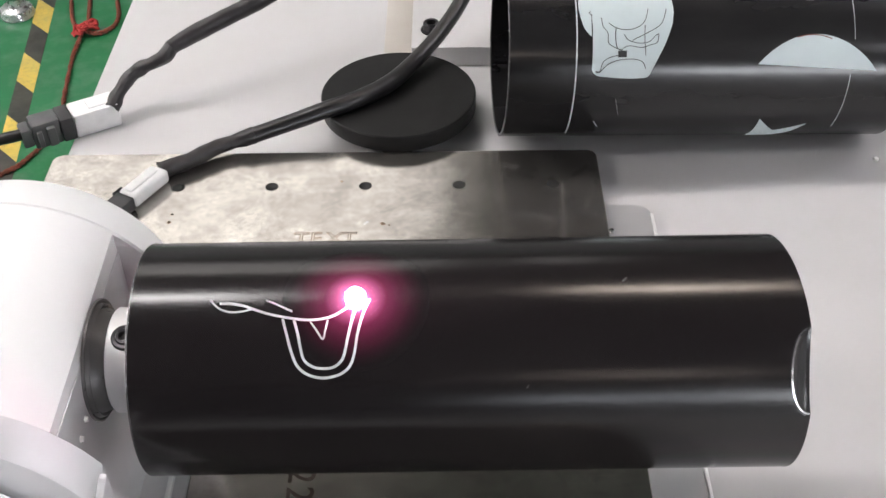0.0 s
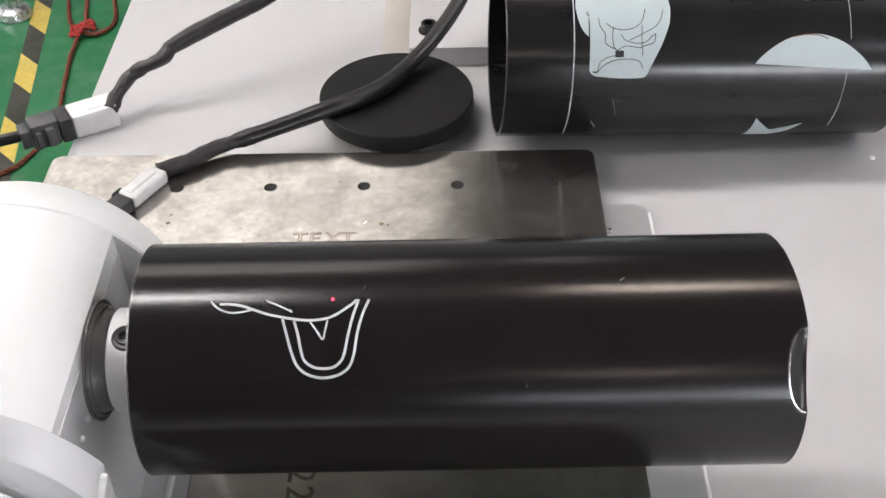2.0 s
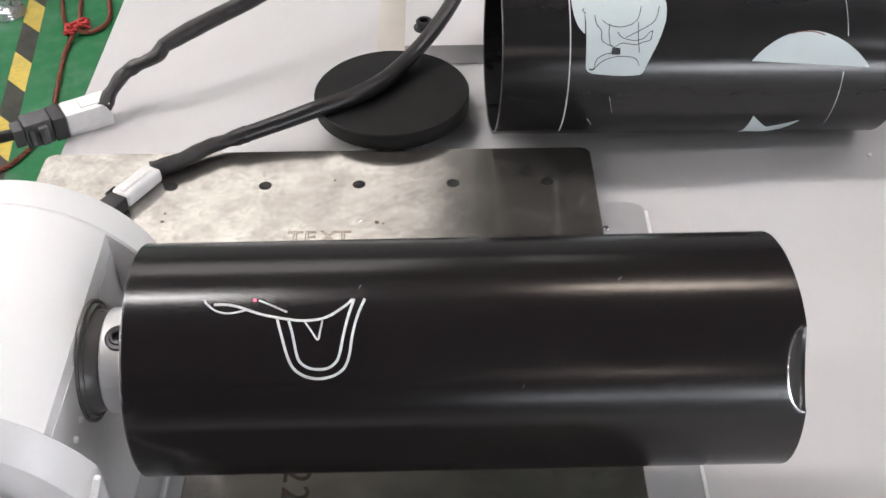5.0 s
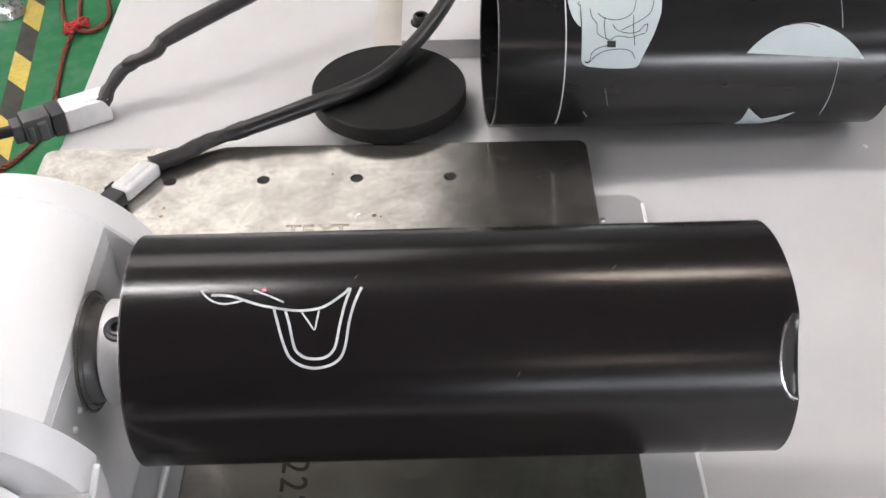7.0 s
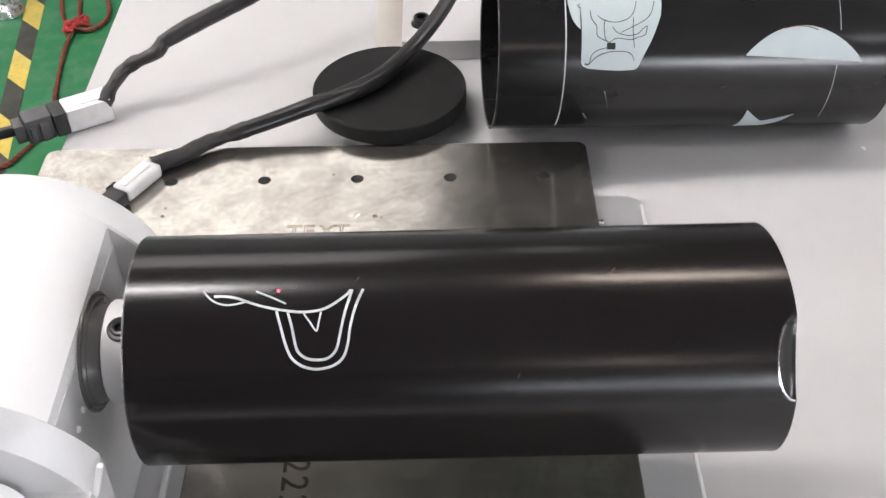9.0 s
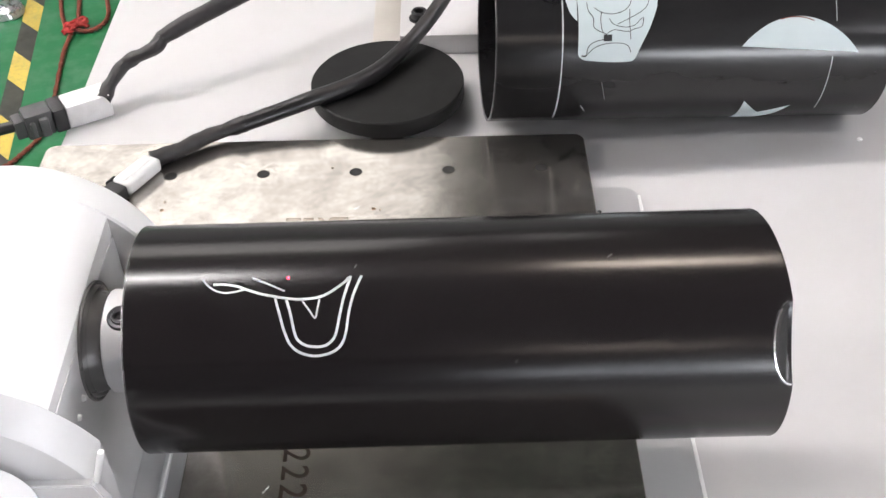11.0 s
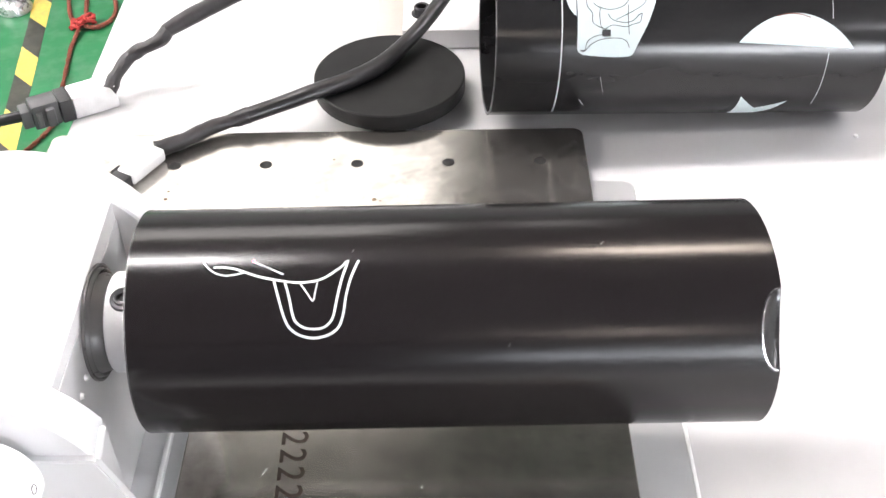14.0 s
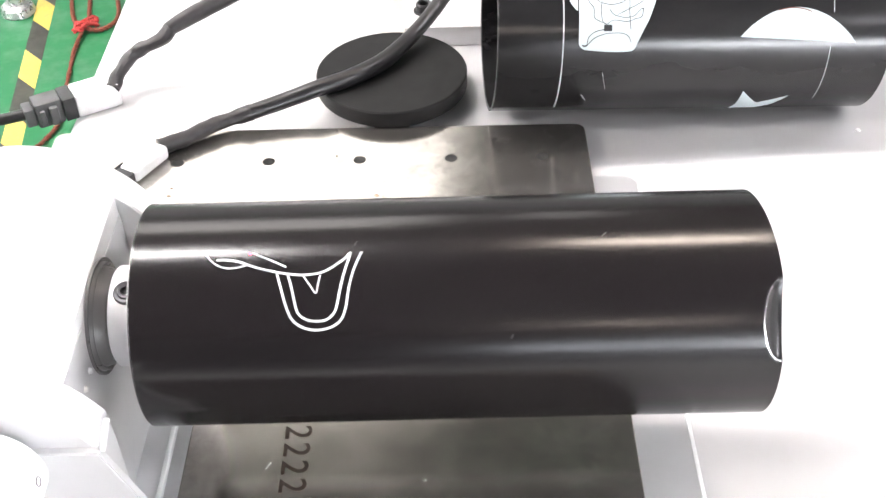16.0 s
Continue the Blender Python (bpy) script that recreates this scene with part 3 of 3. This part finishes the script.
    part("set_screw", lathe([(0, -0.0010), (0.0012, -0.0010), (0.0016, 0.0002), (0.0019, -0.0004)], "x", 24), M_SCREW, boss, "dark screw hole", pose(0.0192 * math.cos(radians(8)), -0.008, 0.0192 * math.sin(radians(8)), 0, -8, 0))
    return t


build_rotary()


# ---- the older tube behind ----
def build_old_tube():
    r2 = 0.0475
    a, b = Vector((0.1225, 0.0570, 0.0572)), Vector((0.3320, 0.0690, 0.0475))
    d = (b - a).normalized()
    up = Vector((0, 0, 1))
    y = up.cross(d).normalized()
    z = d.cross(y)
    m = Matrix((d, y, z)).transposed().to_4x4()
    m.translation = a
    L = (b - a).length
    t = thing("sample_tube", "scuffed black metal tube with pale film patches, lying on the workbench", "metal tube", m)
    bm, sink = tube_mesh(r2, 0, L, 0.0014)
    part("tube_wall", bm, M_TUBE_OLD, t)
    part("cut_edge", rim_mesh(r2, 0.0014, L), M_TUBE_OLD, t)
    part("cut_edge", rim_mesh(r2, 0.0014, 0.0, out=-0.0002), M_WORN, t, "thin worn edge")

    def ring(x, w, a0, a1, label):
        bm = bmesh.new()
        ribbon(bm, [(x, a0 + (a1 - a0) * i / 40) for i in range(41)], r2, w)
        part("ring_line", bm, M_MARK, t, label)
    ring(0.0341, 0.0006, -40, 100, "pale scribed ring")
    ring(0.1768, 0.00022, -30, 14, "faint scribed ring")
    ring(0.1774, 0.00022, 36, 110, "faint scribed ring")
    # film patches
    half = [(0.1590 + 0.0312 * u, 18.8 - 2.2 * u + 20.5 * (1 - u * u) ** 0.9) for u in [i / 12 - 1 for i in range(25)]]
    part("half_round_patch", patch_on_tube(half, r2), M_PATCH, t, "pale half-round film patch")
    part("star_patch", patch_on_tube([(0.1355, -20), (0.1465, -36), (0.1625, -25.5), (0.1560, -39), (0.1480, -50), (0.1345, -50)], r2, step=0.001), M_PATCH, t, "pale pointed film patch")
    blob = [(0.0455, 13.6), (0.0573, 12.3), (0.0671, 12.3), (0.0714, 13.5), (0.0735, 18.8), (0.0761, 25.7), (0.0789, 32.6), (0.0818, 41.7), (0.0835, 49), (0.0834, 60), (0.0800, 72), (0.0700, 80),
            (0.0560, 82), (0.0430, 76), (0.0365, 66), (0.0352, 55.4), (0.0373, 44.5), (0.0401, 39.3), (0.0425, 36.6), (0.0430, 31.9), (0.0426, 23.9), (0.0418, 19.8), (0.0429, 15.7)]
    part("picture_patch", patch_on_tube([tuple(p) for p in smooth_path(blob + blob[:1], 4)[:-1]], r2, step=0.0007), M_PATCH, t, "pale film patch with a black line drawing")
    lines = bmesh.new()

    def draw(*pts, w=0.00034):
        ribbon(lines, smooth_path(list(pts), 6), r2, w, 0.0003)
    draw((0.0504, 46.1), (0.0537, 43.2), (0.0595, 41.9), (0.0653, 43.6), (0.0689, 47.7), (0.0707, 55.1))
    draw((0.0466, 49.2), (0.0474, 43.8), (0.0498, 39.7), (0.0499, 34.6), (0.0517, 32.3), (0.0565, 29.6))
    draw((0.0542, 43.8), (0.0536, 38.6), (0.0544, 31.7), (0.0565, 29.6))
    draw((0.0580, 39.1), (0.0604, 35.6), (0.0662, 33.8), (0.0711, 34.9), (0.0740, 38.3), (0.0759, 39.5))
    draw((0.0759, 39.5), (0.0749, 34.3), (0.0711, 32.7), (0.0672, 31.2), (0.0604, 32.2), (0.0565, 29.6))
    draw((0.0688, 44.8), (0.0686, 36.1), (0.0693, 26.4))
    draw((0.0623, 35.6), (0.0682, 39.0), (0.0751, 43.5), (0.0781, 47.6), (0.0800, 55.0))
    draw((0.0463, 16.2), (0.0475, 22.1), (0.0508, 25.1), (0.0556, 26.6))
    draw((0.0463, 16.2), (0.0500, 20.9), (0.0557, 23.7), (0.0635, 24.2), (0.0679, 22.4), (0.0696, 18.3))
    draw((0.0440, 16.6), (0.0452, 16.2), (0.0464, 16.4), w=0.0008)
    draw((0.0415, 53.5), (0.0405, 52.3), (0.0419, 50.7))
    part("line_drawing", lines, M_INK, t, "thin black drawn lines")
    part("small_mark", patch_on_tube([(0.0551, 25.4), (0.0595, 25.4), (0.0595, 29.4), (0.0551, 29.4)], r2, 0.00032, 0.001), M_INK, t, "small black square mark")
    arc = bmesh.new()
    ribbon(arc, smooth_path([(0.1475, 37.4), (0.1520, 38.6), (0.1565, 38.9), (0.1610, 38.2), (0.1654, 36.4)], 6), r2, 0.0005, 0.0003)
    part("red_arc", arc, M_ROPE, t, "thin dull red-brown arc on the film")
    for x, a, da, w in ((0.0468, -22, 7, 0.0003), (0.056, -2, 14, 0.00012)):
        bm = bmesh.new()
        ribbon(bm, [(x + 0.0006 * i, a - da * i / 5) for i in range(6)], r2, w, 0.0001)
        part("scratch", bm, M_MARK, t, "fine pale scratch")
    bm = bmesh.new()
    ribbon(bm, [(0.146 + 0.002 * i, 62 + 0.5 * math.sin(i)) for i in range(7)], r2, 0.0003)
    part("scratch", bm, M_MARK, t, "fine pale scratch")
    return t


build_old_tube()


# ---- black disc and the metal block behind it ----
def build_disc():
    t = thing("black_disc", "round flat matt black plastic disc on a short foot", "plastic disc", pose(0.0657, 0.0737, 0))
    part("disc", lathe([(0, 0.0186), (0.0438, 0.0186), (0.0445, 0.0179), (0.0445, 0.0096), (0.0440, 0.0088), (0.0425, 0.0084), (0, 0.0084)], seg=160), M_DISC, t)
    part("foot", lathe([(0.0, 0.0083), (0.0335, 0.0083), (0.0335, 0.001), (0.033, 0.0), (0, 0)], seg=64), M_DISC, t)


def build_block():
    t = thing("metal_block", "flat white painted metal block with a socket screw", "metal block")
    part("block", box(0.0716, 0.42, 0.1315, 0.42, 0.0, 0.0134, 0.0006), M_TABLE, t)
    # low strip beside the block, warmer in colour
    part("beige_strip", box(0.0535, 0.0713, 0.142, 0.42, 0.0, 0.0014, 0.0003), M_STRIP, t, "thin flat beige strip")
    bolt = part("bolt", lathe([(0, 0.0026), (0.0027, 0.0026), (0.0030, 0.0056), (0.0044, 0.0060), (0.0052, 0.0052), (0.0052, 0.0)], seg=40), M_SCREW, t, "black socket head screw", pose(0.0838, 0.1525, 0.0134))
    part("washer", lathe([(0.0052, 0.0), (0.0068, 0.0), (0.0068, 0.0009), (0.0052, 0.0009)], seg=40, closed=True), M_SCREW, bolt)


build_disc()
build_block()


# ---- cables and plugs ----
def oriented(a, b):
    """A pose at a whose x axis points to b, kept level sideways."""
    d = (Vector(b) - Vector(a)).normalized()
    y = Vector((0, 0, 1)).cross(d).normalized()
    m = Matrix((d, y, d.cross(y))).transposed().to_4x4()
    m.translation = a
    return m


def build_cable_upper():
    t = thing("upper_cable", "black sleeved cable ending in a white and a black plug", "cable")
    part("cable", sweep([(-0.0685, 0.0992, 0.0345), (-0.0575, 0.1072, 0.0375), (-0.0433, 0.1165, 0.0410), (-0.0305, 0.1242, 0.0440), (-0.0143, 0.1343, 0.0480), (0.0146, 0.1623, 0.0540), (0.06, 0.23, 0.05), (0.08, 0.31, 0.0190)],
                        [0.0043, 0.0051, 0.0052, 0.0051, 0.0051, 0.0050, 0.0050, 0.0050], wobble=0.05), M_SHRINK, t)
    part("sleeve", sweep([(-0.1004, 0.0703, 0.0115), (-0.0984, 0.0810, 0.0150), (-0.0939, 0.0881, 0.0195), (-0.0860, 0.0933, 0.0245), (-0.0780, 0.0931, 0.0285), (-0.0705, 0.0943, 0.0320), (-0.0675, 0.1013, 0.0348)],
                         [0.0042, 0.0042, 0.0041, 0.0040, 0.0038, 0.0042, 0.0043], wobble=0.22), M_SHRINK, t, "wrinkled black heat-shrink sleeve")
    m = oriented((-0.1003, 0.0780, 0.0082), (-0.1245, 0.0640, 0.0082))
    s = part("white_plug", box(0.0, 0.0265, -0.0082, 0.0082, -0.0080, 0.0068, 0.0013), M_WHITE_PLASTIC, t, "white nylon plug housing", m)
    part("latch", box(0.001, 0.0165, -0.0060, 0.0050, 0.0060, 0.0079, 0.0009), M_WHITE_PLASTIC, s)
    part("black_plug", box(0.0266, 0.0340, -0.0082, 0.0082, -0.0078, 0.0067, 0.0006), M_BLACK_PLASTIC, t, "black plug collar", m)
    g = part("grey_plug", box(0.0341, 0.0500, -0.0068, 0.0068, -0.0085, 0.0074, 0.0014), M_GREY_PLASTIC, t, "dark grey plug housing", m)
    part("rib", box(0.0375, 0.0425, -0.0098, 0.0098, -0.007, 0.0047, 0.0008), M_GREY_PLASTIC, g)
    part("rib", box(0.0450, 0.0480, -0.0090, 0.0090, -0.0068, 0.0035, 0.0008), M_GREY_PLASTIC, g)
    part("back_shell", box(0.0501, 0.0560, -0.0055, 0.0055, -0.0065, 0.005, 0.001), M_GREY_PLASTIC, g)
    part("lead", sweep([(-0.1455, 0.0500, 0.0092), (-0.1595, 0.0450, 0.0088), (-0.1785, 0.0424, 0.006), (-0.21, 0.036, -0.02), (-0.25, 0.03, -0.09), (-0.27, 0.025, -0.35), (-0.275, 0.02, FLOOR + 0.004)], 0.0034), M_CABLE, t, "black lead")


def build_cable_lower():
    t = thing("lower_cable", "black sleeved cable with a white plug, draped over the black disc", "cable")
    part("cable", sweep([(-0.0143, 0.0362, 0.0158), (0.0084, 0.0452, 0.0190), (0.0241, 0.0504, 0.0222), (0.0427, 0.0596, 0.0234), (0.0613, 0.0768, 0.0236), (0.0773, 0.1001, 0.0262), (0.0907, 0.1210, 0.0315), (0.1012, 0.1390, 0.0385), (0.1102, 0.1596, 0.0465), (0.125, 0.20, 0.052), (0.15, 0.27, 0.04), (0.16, 0.35, 0.0178)],
                        [0.0045, 0.0047, 0.0049, 0.0050, 0.0050, 0.0046, 0.0046, 0.0046, 0.0046, 0.0046, 0.0046, 0.0044], n=10), M_CABLE, t)
    part("sleeve", sweep([(-0.0611, 0.0090, 0.0130), (-0.0478, 0.0164, 0.0133), (-0.0401, 0.0225, 0.0136), (-0.0325, 0.0282, 0.0140), (-0.0239, 0.0326, 0.0147), (-0.0161, 0.0356, 0.0156), (-0.0129, 0.0366, 0.0161)],
                         [0.0047, 0.0044, 0.0044, 0.0043, 0.0042, 0.0049, 0.0050], wobble=0.18), M_SHRINK, t, "wrinkled black heat-shrink sleeve")
    m = oriented((-0.0573, 0.0065, 0.0130), (-0.0713, -0.0180, 0.0130))
    s = part("white_plug", box(0.0, 0.0270, -0.0090, 0.0030, -0.0046, 0.0036, 0.0022, 3), M_NYLON, t, "milky white nylon plug housing", m)
    part("latch", box(0.004, 0.0250, -0.0060, -0.0010, 0.0032, 0.0044, 0.0006), M_NYLON, s)
    part("black_plug", box(0.0271, 0.0375, -0.0085, 0.0025, -0.0044, 0.0030, 0.0008), M_BLACK_PLASTIC, t, "black plug half", m)
    part("clip_arm", box(0.0230, 0.0300, -0.0102, -0.0091, -0.0030, 0.0030, 0.0004), M_BLACK_PLASTIC, t, "thin black clip arm", m)
    part("lead", sweep([(-0.0780, -0.0235, 0.0128), (-0.090, -0.037, 0.0128), (-0.112, -0.06, 0.0135), (-0.118, -0.085, 0.0123)], 0.0034), M_CABLE, t, "black lead")


build_cable_upper()
build_cable_lower()


# ---- on the floor ----
def build_floor_things():
    # hazard tape with slanted bars
    a, d = Vector((-0.7205, 1.5893, 0)), Vector((0.134, -0.991, 0))
    s = Vector((-d.y, d.x, 0)) * 0.0180
    t = thing("floor_tape", "worn black and yellow striped hazard tape stuck to the floor", "floor tape", pose(0, 0, FLOOR))
    yellow, black, lean = 0.098, 0.112, 0.047
    at = -2 * (yellow + black)
    for i in range(14):
        long = yellow if i % 2 == 0 else black
        p0, p1 = a + d * at, a + d * (at + long)
        at += long
        sk = d * lean / 2
        bm = bmesh.new()
        f = bm.faces.new([bm.verts.new(v) for v in (p0 - s - sk, p1 - s - sk, p1 + s + sk, p0 + s + sk)])
        res = bmesh.ops.extrude_face_region(bm, geom=[f])
        for v in res["geom"]:
            if isinstance(v, bmesh.types.BMVert):
                v.co.z = 0.0006
        part("yellow_bar" if i % 2 == 0 else "black_bar", bm, M_YELLOW if i % 2 == 0 else M_TAPE_BLACK, t, smooth=False)
    z = FLOOR + 0.0042
    r = thing("cord", "thin red-brown cord knotted into a loop on the floor", "cord")

    def strand(name, pts, radius, material, label=""):
        """Twisted cord of two plies lying on the floor."""
        k = 1.176
        path = smooth_path([(0.099 + (x - 0.099) * k, -0.494 + (y + 0.494) * k, z + h) for x, y, h in pts], 14)
        bm = bmesh.new()
        for ply in (0, 1):
            line, run = [], 0.0
            for i, p in enumerate(path):
                q = path[min(i + 1, len(path) - 1)] - path[max(i - 1, 0)]
                side = np.array((-q[1], q[0], 0)) / (np.hypot(q[0], q[1]) + 1e-9)
                if i:
                    run += float(np.linalg.norm(p - path[i - 1]))
                w = 2 * math.pi * run / 0.022 + math.pi * ply
                line.append(tuple(p + side * math.cos(w) * radius * 0.55 + np.array((0, 0, 1)) * math.sin(w) * radius * 0.55))
            sub = sweep(line, radius * 0.68, 8, 1)
            me = bpy.data.meshes.new("ply")
            sub.to_mesh(me)
            sub.free()
            bm.from_mesh(me)
            bpy.data.meshes.remove(me)
        part(name, bm, material, r, label)
    strand("strand", [(-0.575, 1.40, 0), (-0.5659, 1.3305, 0), (-0.5474, 1.2511, 0), (-0.530, 1.20, 0), (-0.508, 1.172, 0.006)], 0.0040, M_ROPE)
    strand("strand", [(-0.545, 1.40, 0), (-0.5355, 1.3398, 0), (-0.5247, 1.2893, 0), (-0.513, 1.23, 0), (-0.500, 1.180, 0.006)], 0.0040, M_ROPE)
    strand("strand", [(-0.50, 1.40, 0), (-0.4778, 1.2879, 0), (-0.463, 1.230, 0), (-0.463, 1.195, 0), (-0.480, 1.168, 0.002), (-0.505, 1.168, 0.006)], 0.0040, M_ROPE)
    strand("strand", [(-0.5085, 1.165, 0.004), (-0.509, 1.12, 0), (-0.5068, 1.0886, 0), (-0.4943, 0.9915, 0), (-0.4819, 0.9018, 0), (-0.5089, 0.8197, 0), (-0.5294, 0.7938, 0), (-0.60, 0.72, 0)], 0.0040, M_ROPE)
    strand("knot", [(-0.524, 1.166, 0), (-0.510, 1.186, 0.008), (-0.494, 1.194, 0.010), (-0.489, 1.182, 0.012), (-0.503, 1.172, 0.013), (-0.518, 1.174, 0.012), (-0.515, 1.160, 0.010), (-0.506, 1.158, 0.012), (-0.499, 1.178, 0.016), (-0.496, 1.200, 0.010)], 0.0046, M_ROPE_RED, "bright red knot")
    strand("knot", [(-0.520, 1.180, 0.004), (-0.512, 1.168, 0.014), (-0.502, 1.176, 0.018), (-0.492, 1.172, 0.014), (-0.486, 1.180, 0.004)], 0.0044, M_ROPE_RED, "bright red knot")
    c = thing("levelling_mount", "bright zinc-plated levelling mount standing on the floor", "levelling mount", pose(-0.765, 1.545, FLOOR))
    part("pad", lathe([(0, 0.024), (0.022, 0.024), (0.031, 0.017), (0.034, 0.004), (0.032, 0.0), (0, 0)], seg=48), M_FOOT, c)
    part("stem", lathe([(0, 0.19), (0.010, 0.19), (0.012, 0.07), (0.015, 0.024), (0, 0.023)], seg=40), M_FOOT, c)
    part("nut", lathe([(0.013, 0.062), (0.024, 0.062), (0.024, 0.042), (0.013, 0.042)], seg=6, closed=True), M_SHINY, c, "bright metal nut")


build_floor_things()


# ---- laser light on the tube ----
def ball(r, n=16, seg=32):
    return lathe([(r * math.sin(math.pi * i / n), -r * math.cos(math.pi * i / n)) for i in range(n + 1)], seg=seg)


def build_laser():
    d = solo("laser_dot", ball(0.00048, 8, 16), M_DOT, "small red guide spot of the laser on the tube", "laser spot")
    k = thing("laser_spark", "bright pink-white laser spark glowing on the black tube", "laser spark")
    part("core", ball(0.0034), M_SPARK_CORE, k, "white-hot pink core")
    # halo sheets hugging the tube, standing in for bloom round the spark
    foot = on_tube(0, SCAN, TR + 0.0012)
    for name, m, reach, lift in (("inner_halo", M_HALO_INNER, 0.0105, 0.0008), ("outer_halo", M_HALO_OUTER, 0.0240, 0.0005)):
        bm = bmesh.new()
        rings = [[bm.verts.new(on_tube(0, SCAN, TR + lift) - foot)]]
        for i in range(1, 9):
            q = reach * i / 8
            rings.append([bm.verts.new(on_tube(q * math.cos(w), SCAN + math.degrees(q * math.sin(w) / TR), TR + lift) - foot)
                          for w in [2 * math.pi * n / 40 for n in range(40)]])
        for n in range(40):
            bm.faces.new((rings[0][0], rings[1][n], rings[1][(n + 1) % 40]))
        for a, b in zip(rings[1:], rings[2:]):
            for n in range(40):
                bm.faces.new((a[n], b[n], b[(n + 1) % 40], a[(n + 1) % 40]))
        part(name, bm, m, k, "pink emissive sheet with the spark's halo drawn into it")
    return d, k


dot, spark = build_laser()


def scan_place(x, lift):
    y = TYC + math.tan(radians(TYAW)) * (x - 0.1)
    p = on_tube(x, SCAN, TR + lift)
    return pose(p.x, y + p.y, TZC + p.z)


# turning points of the scan: seconds and place along the tube
SWEEP = [(0.0, 0.0655), (0.92, 0.0190), (1.84, 0.0665), (2.80, 0.0180), (3.77, 0.0670), (4.68, 0.0185), (5.62, 0.0668), (6.60, 0.0182), (7.58, 0.0690), (8.53, 0.0182),
         (9.48, 0.0680), (10.42, 0.0182), (11.44, 0.0680), (12.42, 0.0190), (13.38, 0.0680), (14.32, 0.0184), (15.24, 0.0675), (16.2, 0.0240)]
FLASHES = [(0.0, 0.0657), (0.9, 0.0176), (1.8, 0.0655), (2.8, 0.0170), (5.6, 0.0660), (7.6, 0.0700), (8.9, 0.0345), (10.4, 0.0190), (11.4, 0.0665), (12.4, 0.0205), (12.7, 0.0345), (15.2, 0.0672)]


def scan_x(t):
    for (ta, xa), (tb, xb) in zip(SWEEP, SWEEP[1:]):
        if ta <= t <= tb:
            return xa + (xb - xa) * (t - ta) / (tb - ta)
    return SWEEP[-1][1]


def motions():
    rows = []
    for i in range(161):
        rows.append((i / 10, scan_place(scan_x(i / 10), 0.0)))
    walk(dot, rows)
    # the spark waits inside the closed housing of the rotary
    away = pose(-0.0605, -0.215, 0.08)
    rows = []
    for t, x in FLASHES:
        at = scan_place(x, 0.0012)
        if t > 0.1:
            rows += [(t - 0.0667, away), (t - 0.0333, at)]
        rows += [(t, at), (t + 0.0333, at), (t + 0.0667, away)]
    rows.append((16.0, away))
    walk(spark, rows)
    # the tube turns on by a hair after each pass
    rows = []
    last = 0
    for k, (t, x) in enumerate(SWEEP[:-1]):
        turn = TURN * k / (len(SWEEP) - 2)
        if t > 0:
            rows.append((t, pose(0.1, TYC, TZC, 0, 0, TYAW) @ pose(0, 0, 0, last)))
            rows.append((t + 0.12, pose(0.1, TYC, TZC, 0, 0, TYAW) @ pose(0, 0, 0, turn)))
        else:
            rows.append((0.0, pose(0.1, TYC, TZC, 0, 0, TYAW)))
        last = turn
    rows.append((16.0, pose(0.1, TYC, TZC, 0, 0, TYAW) @ pose(0, 0, 0, TURN)))
    walk(tube, rows)
    # strokes cut during the clip come up to the surface when their band passes the scan line
    for ob, band, mid in late_strokes:
        when = 16.0 * (band - 0.5) / BANDS
        n = on_tube(0, mid, 1.0)
        low = Matrix.Translation(n * -0.0006)
        walk(ob, [(0.0, low), (when, low), (when + 0.1, Matrix()), (16.0, Matrix())])


motions()
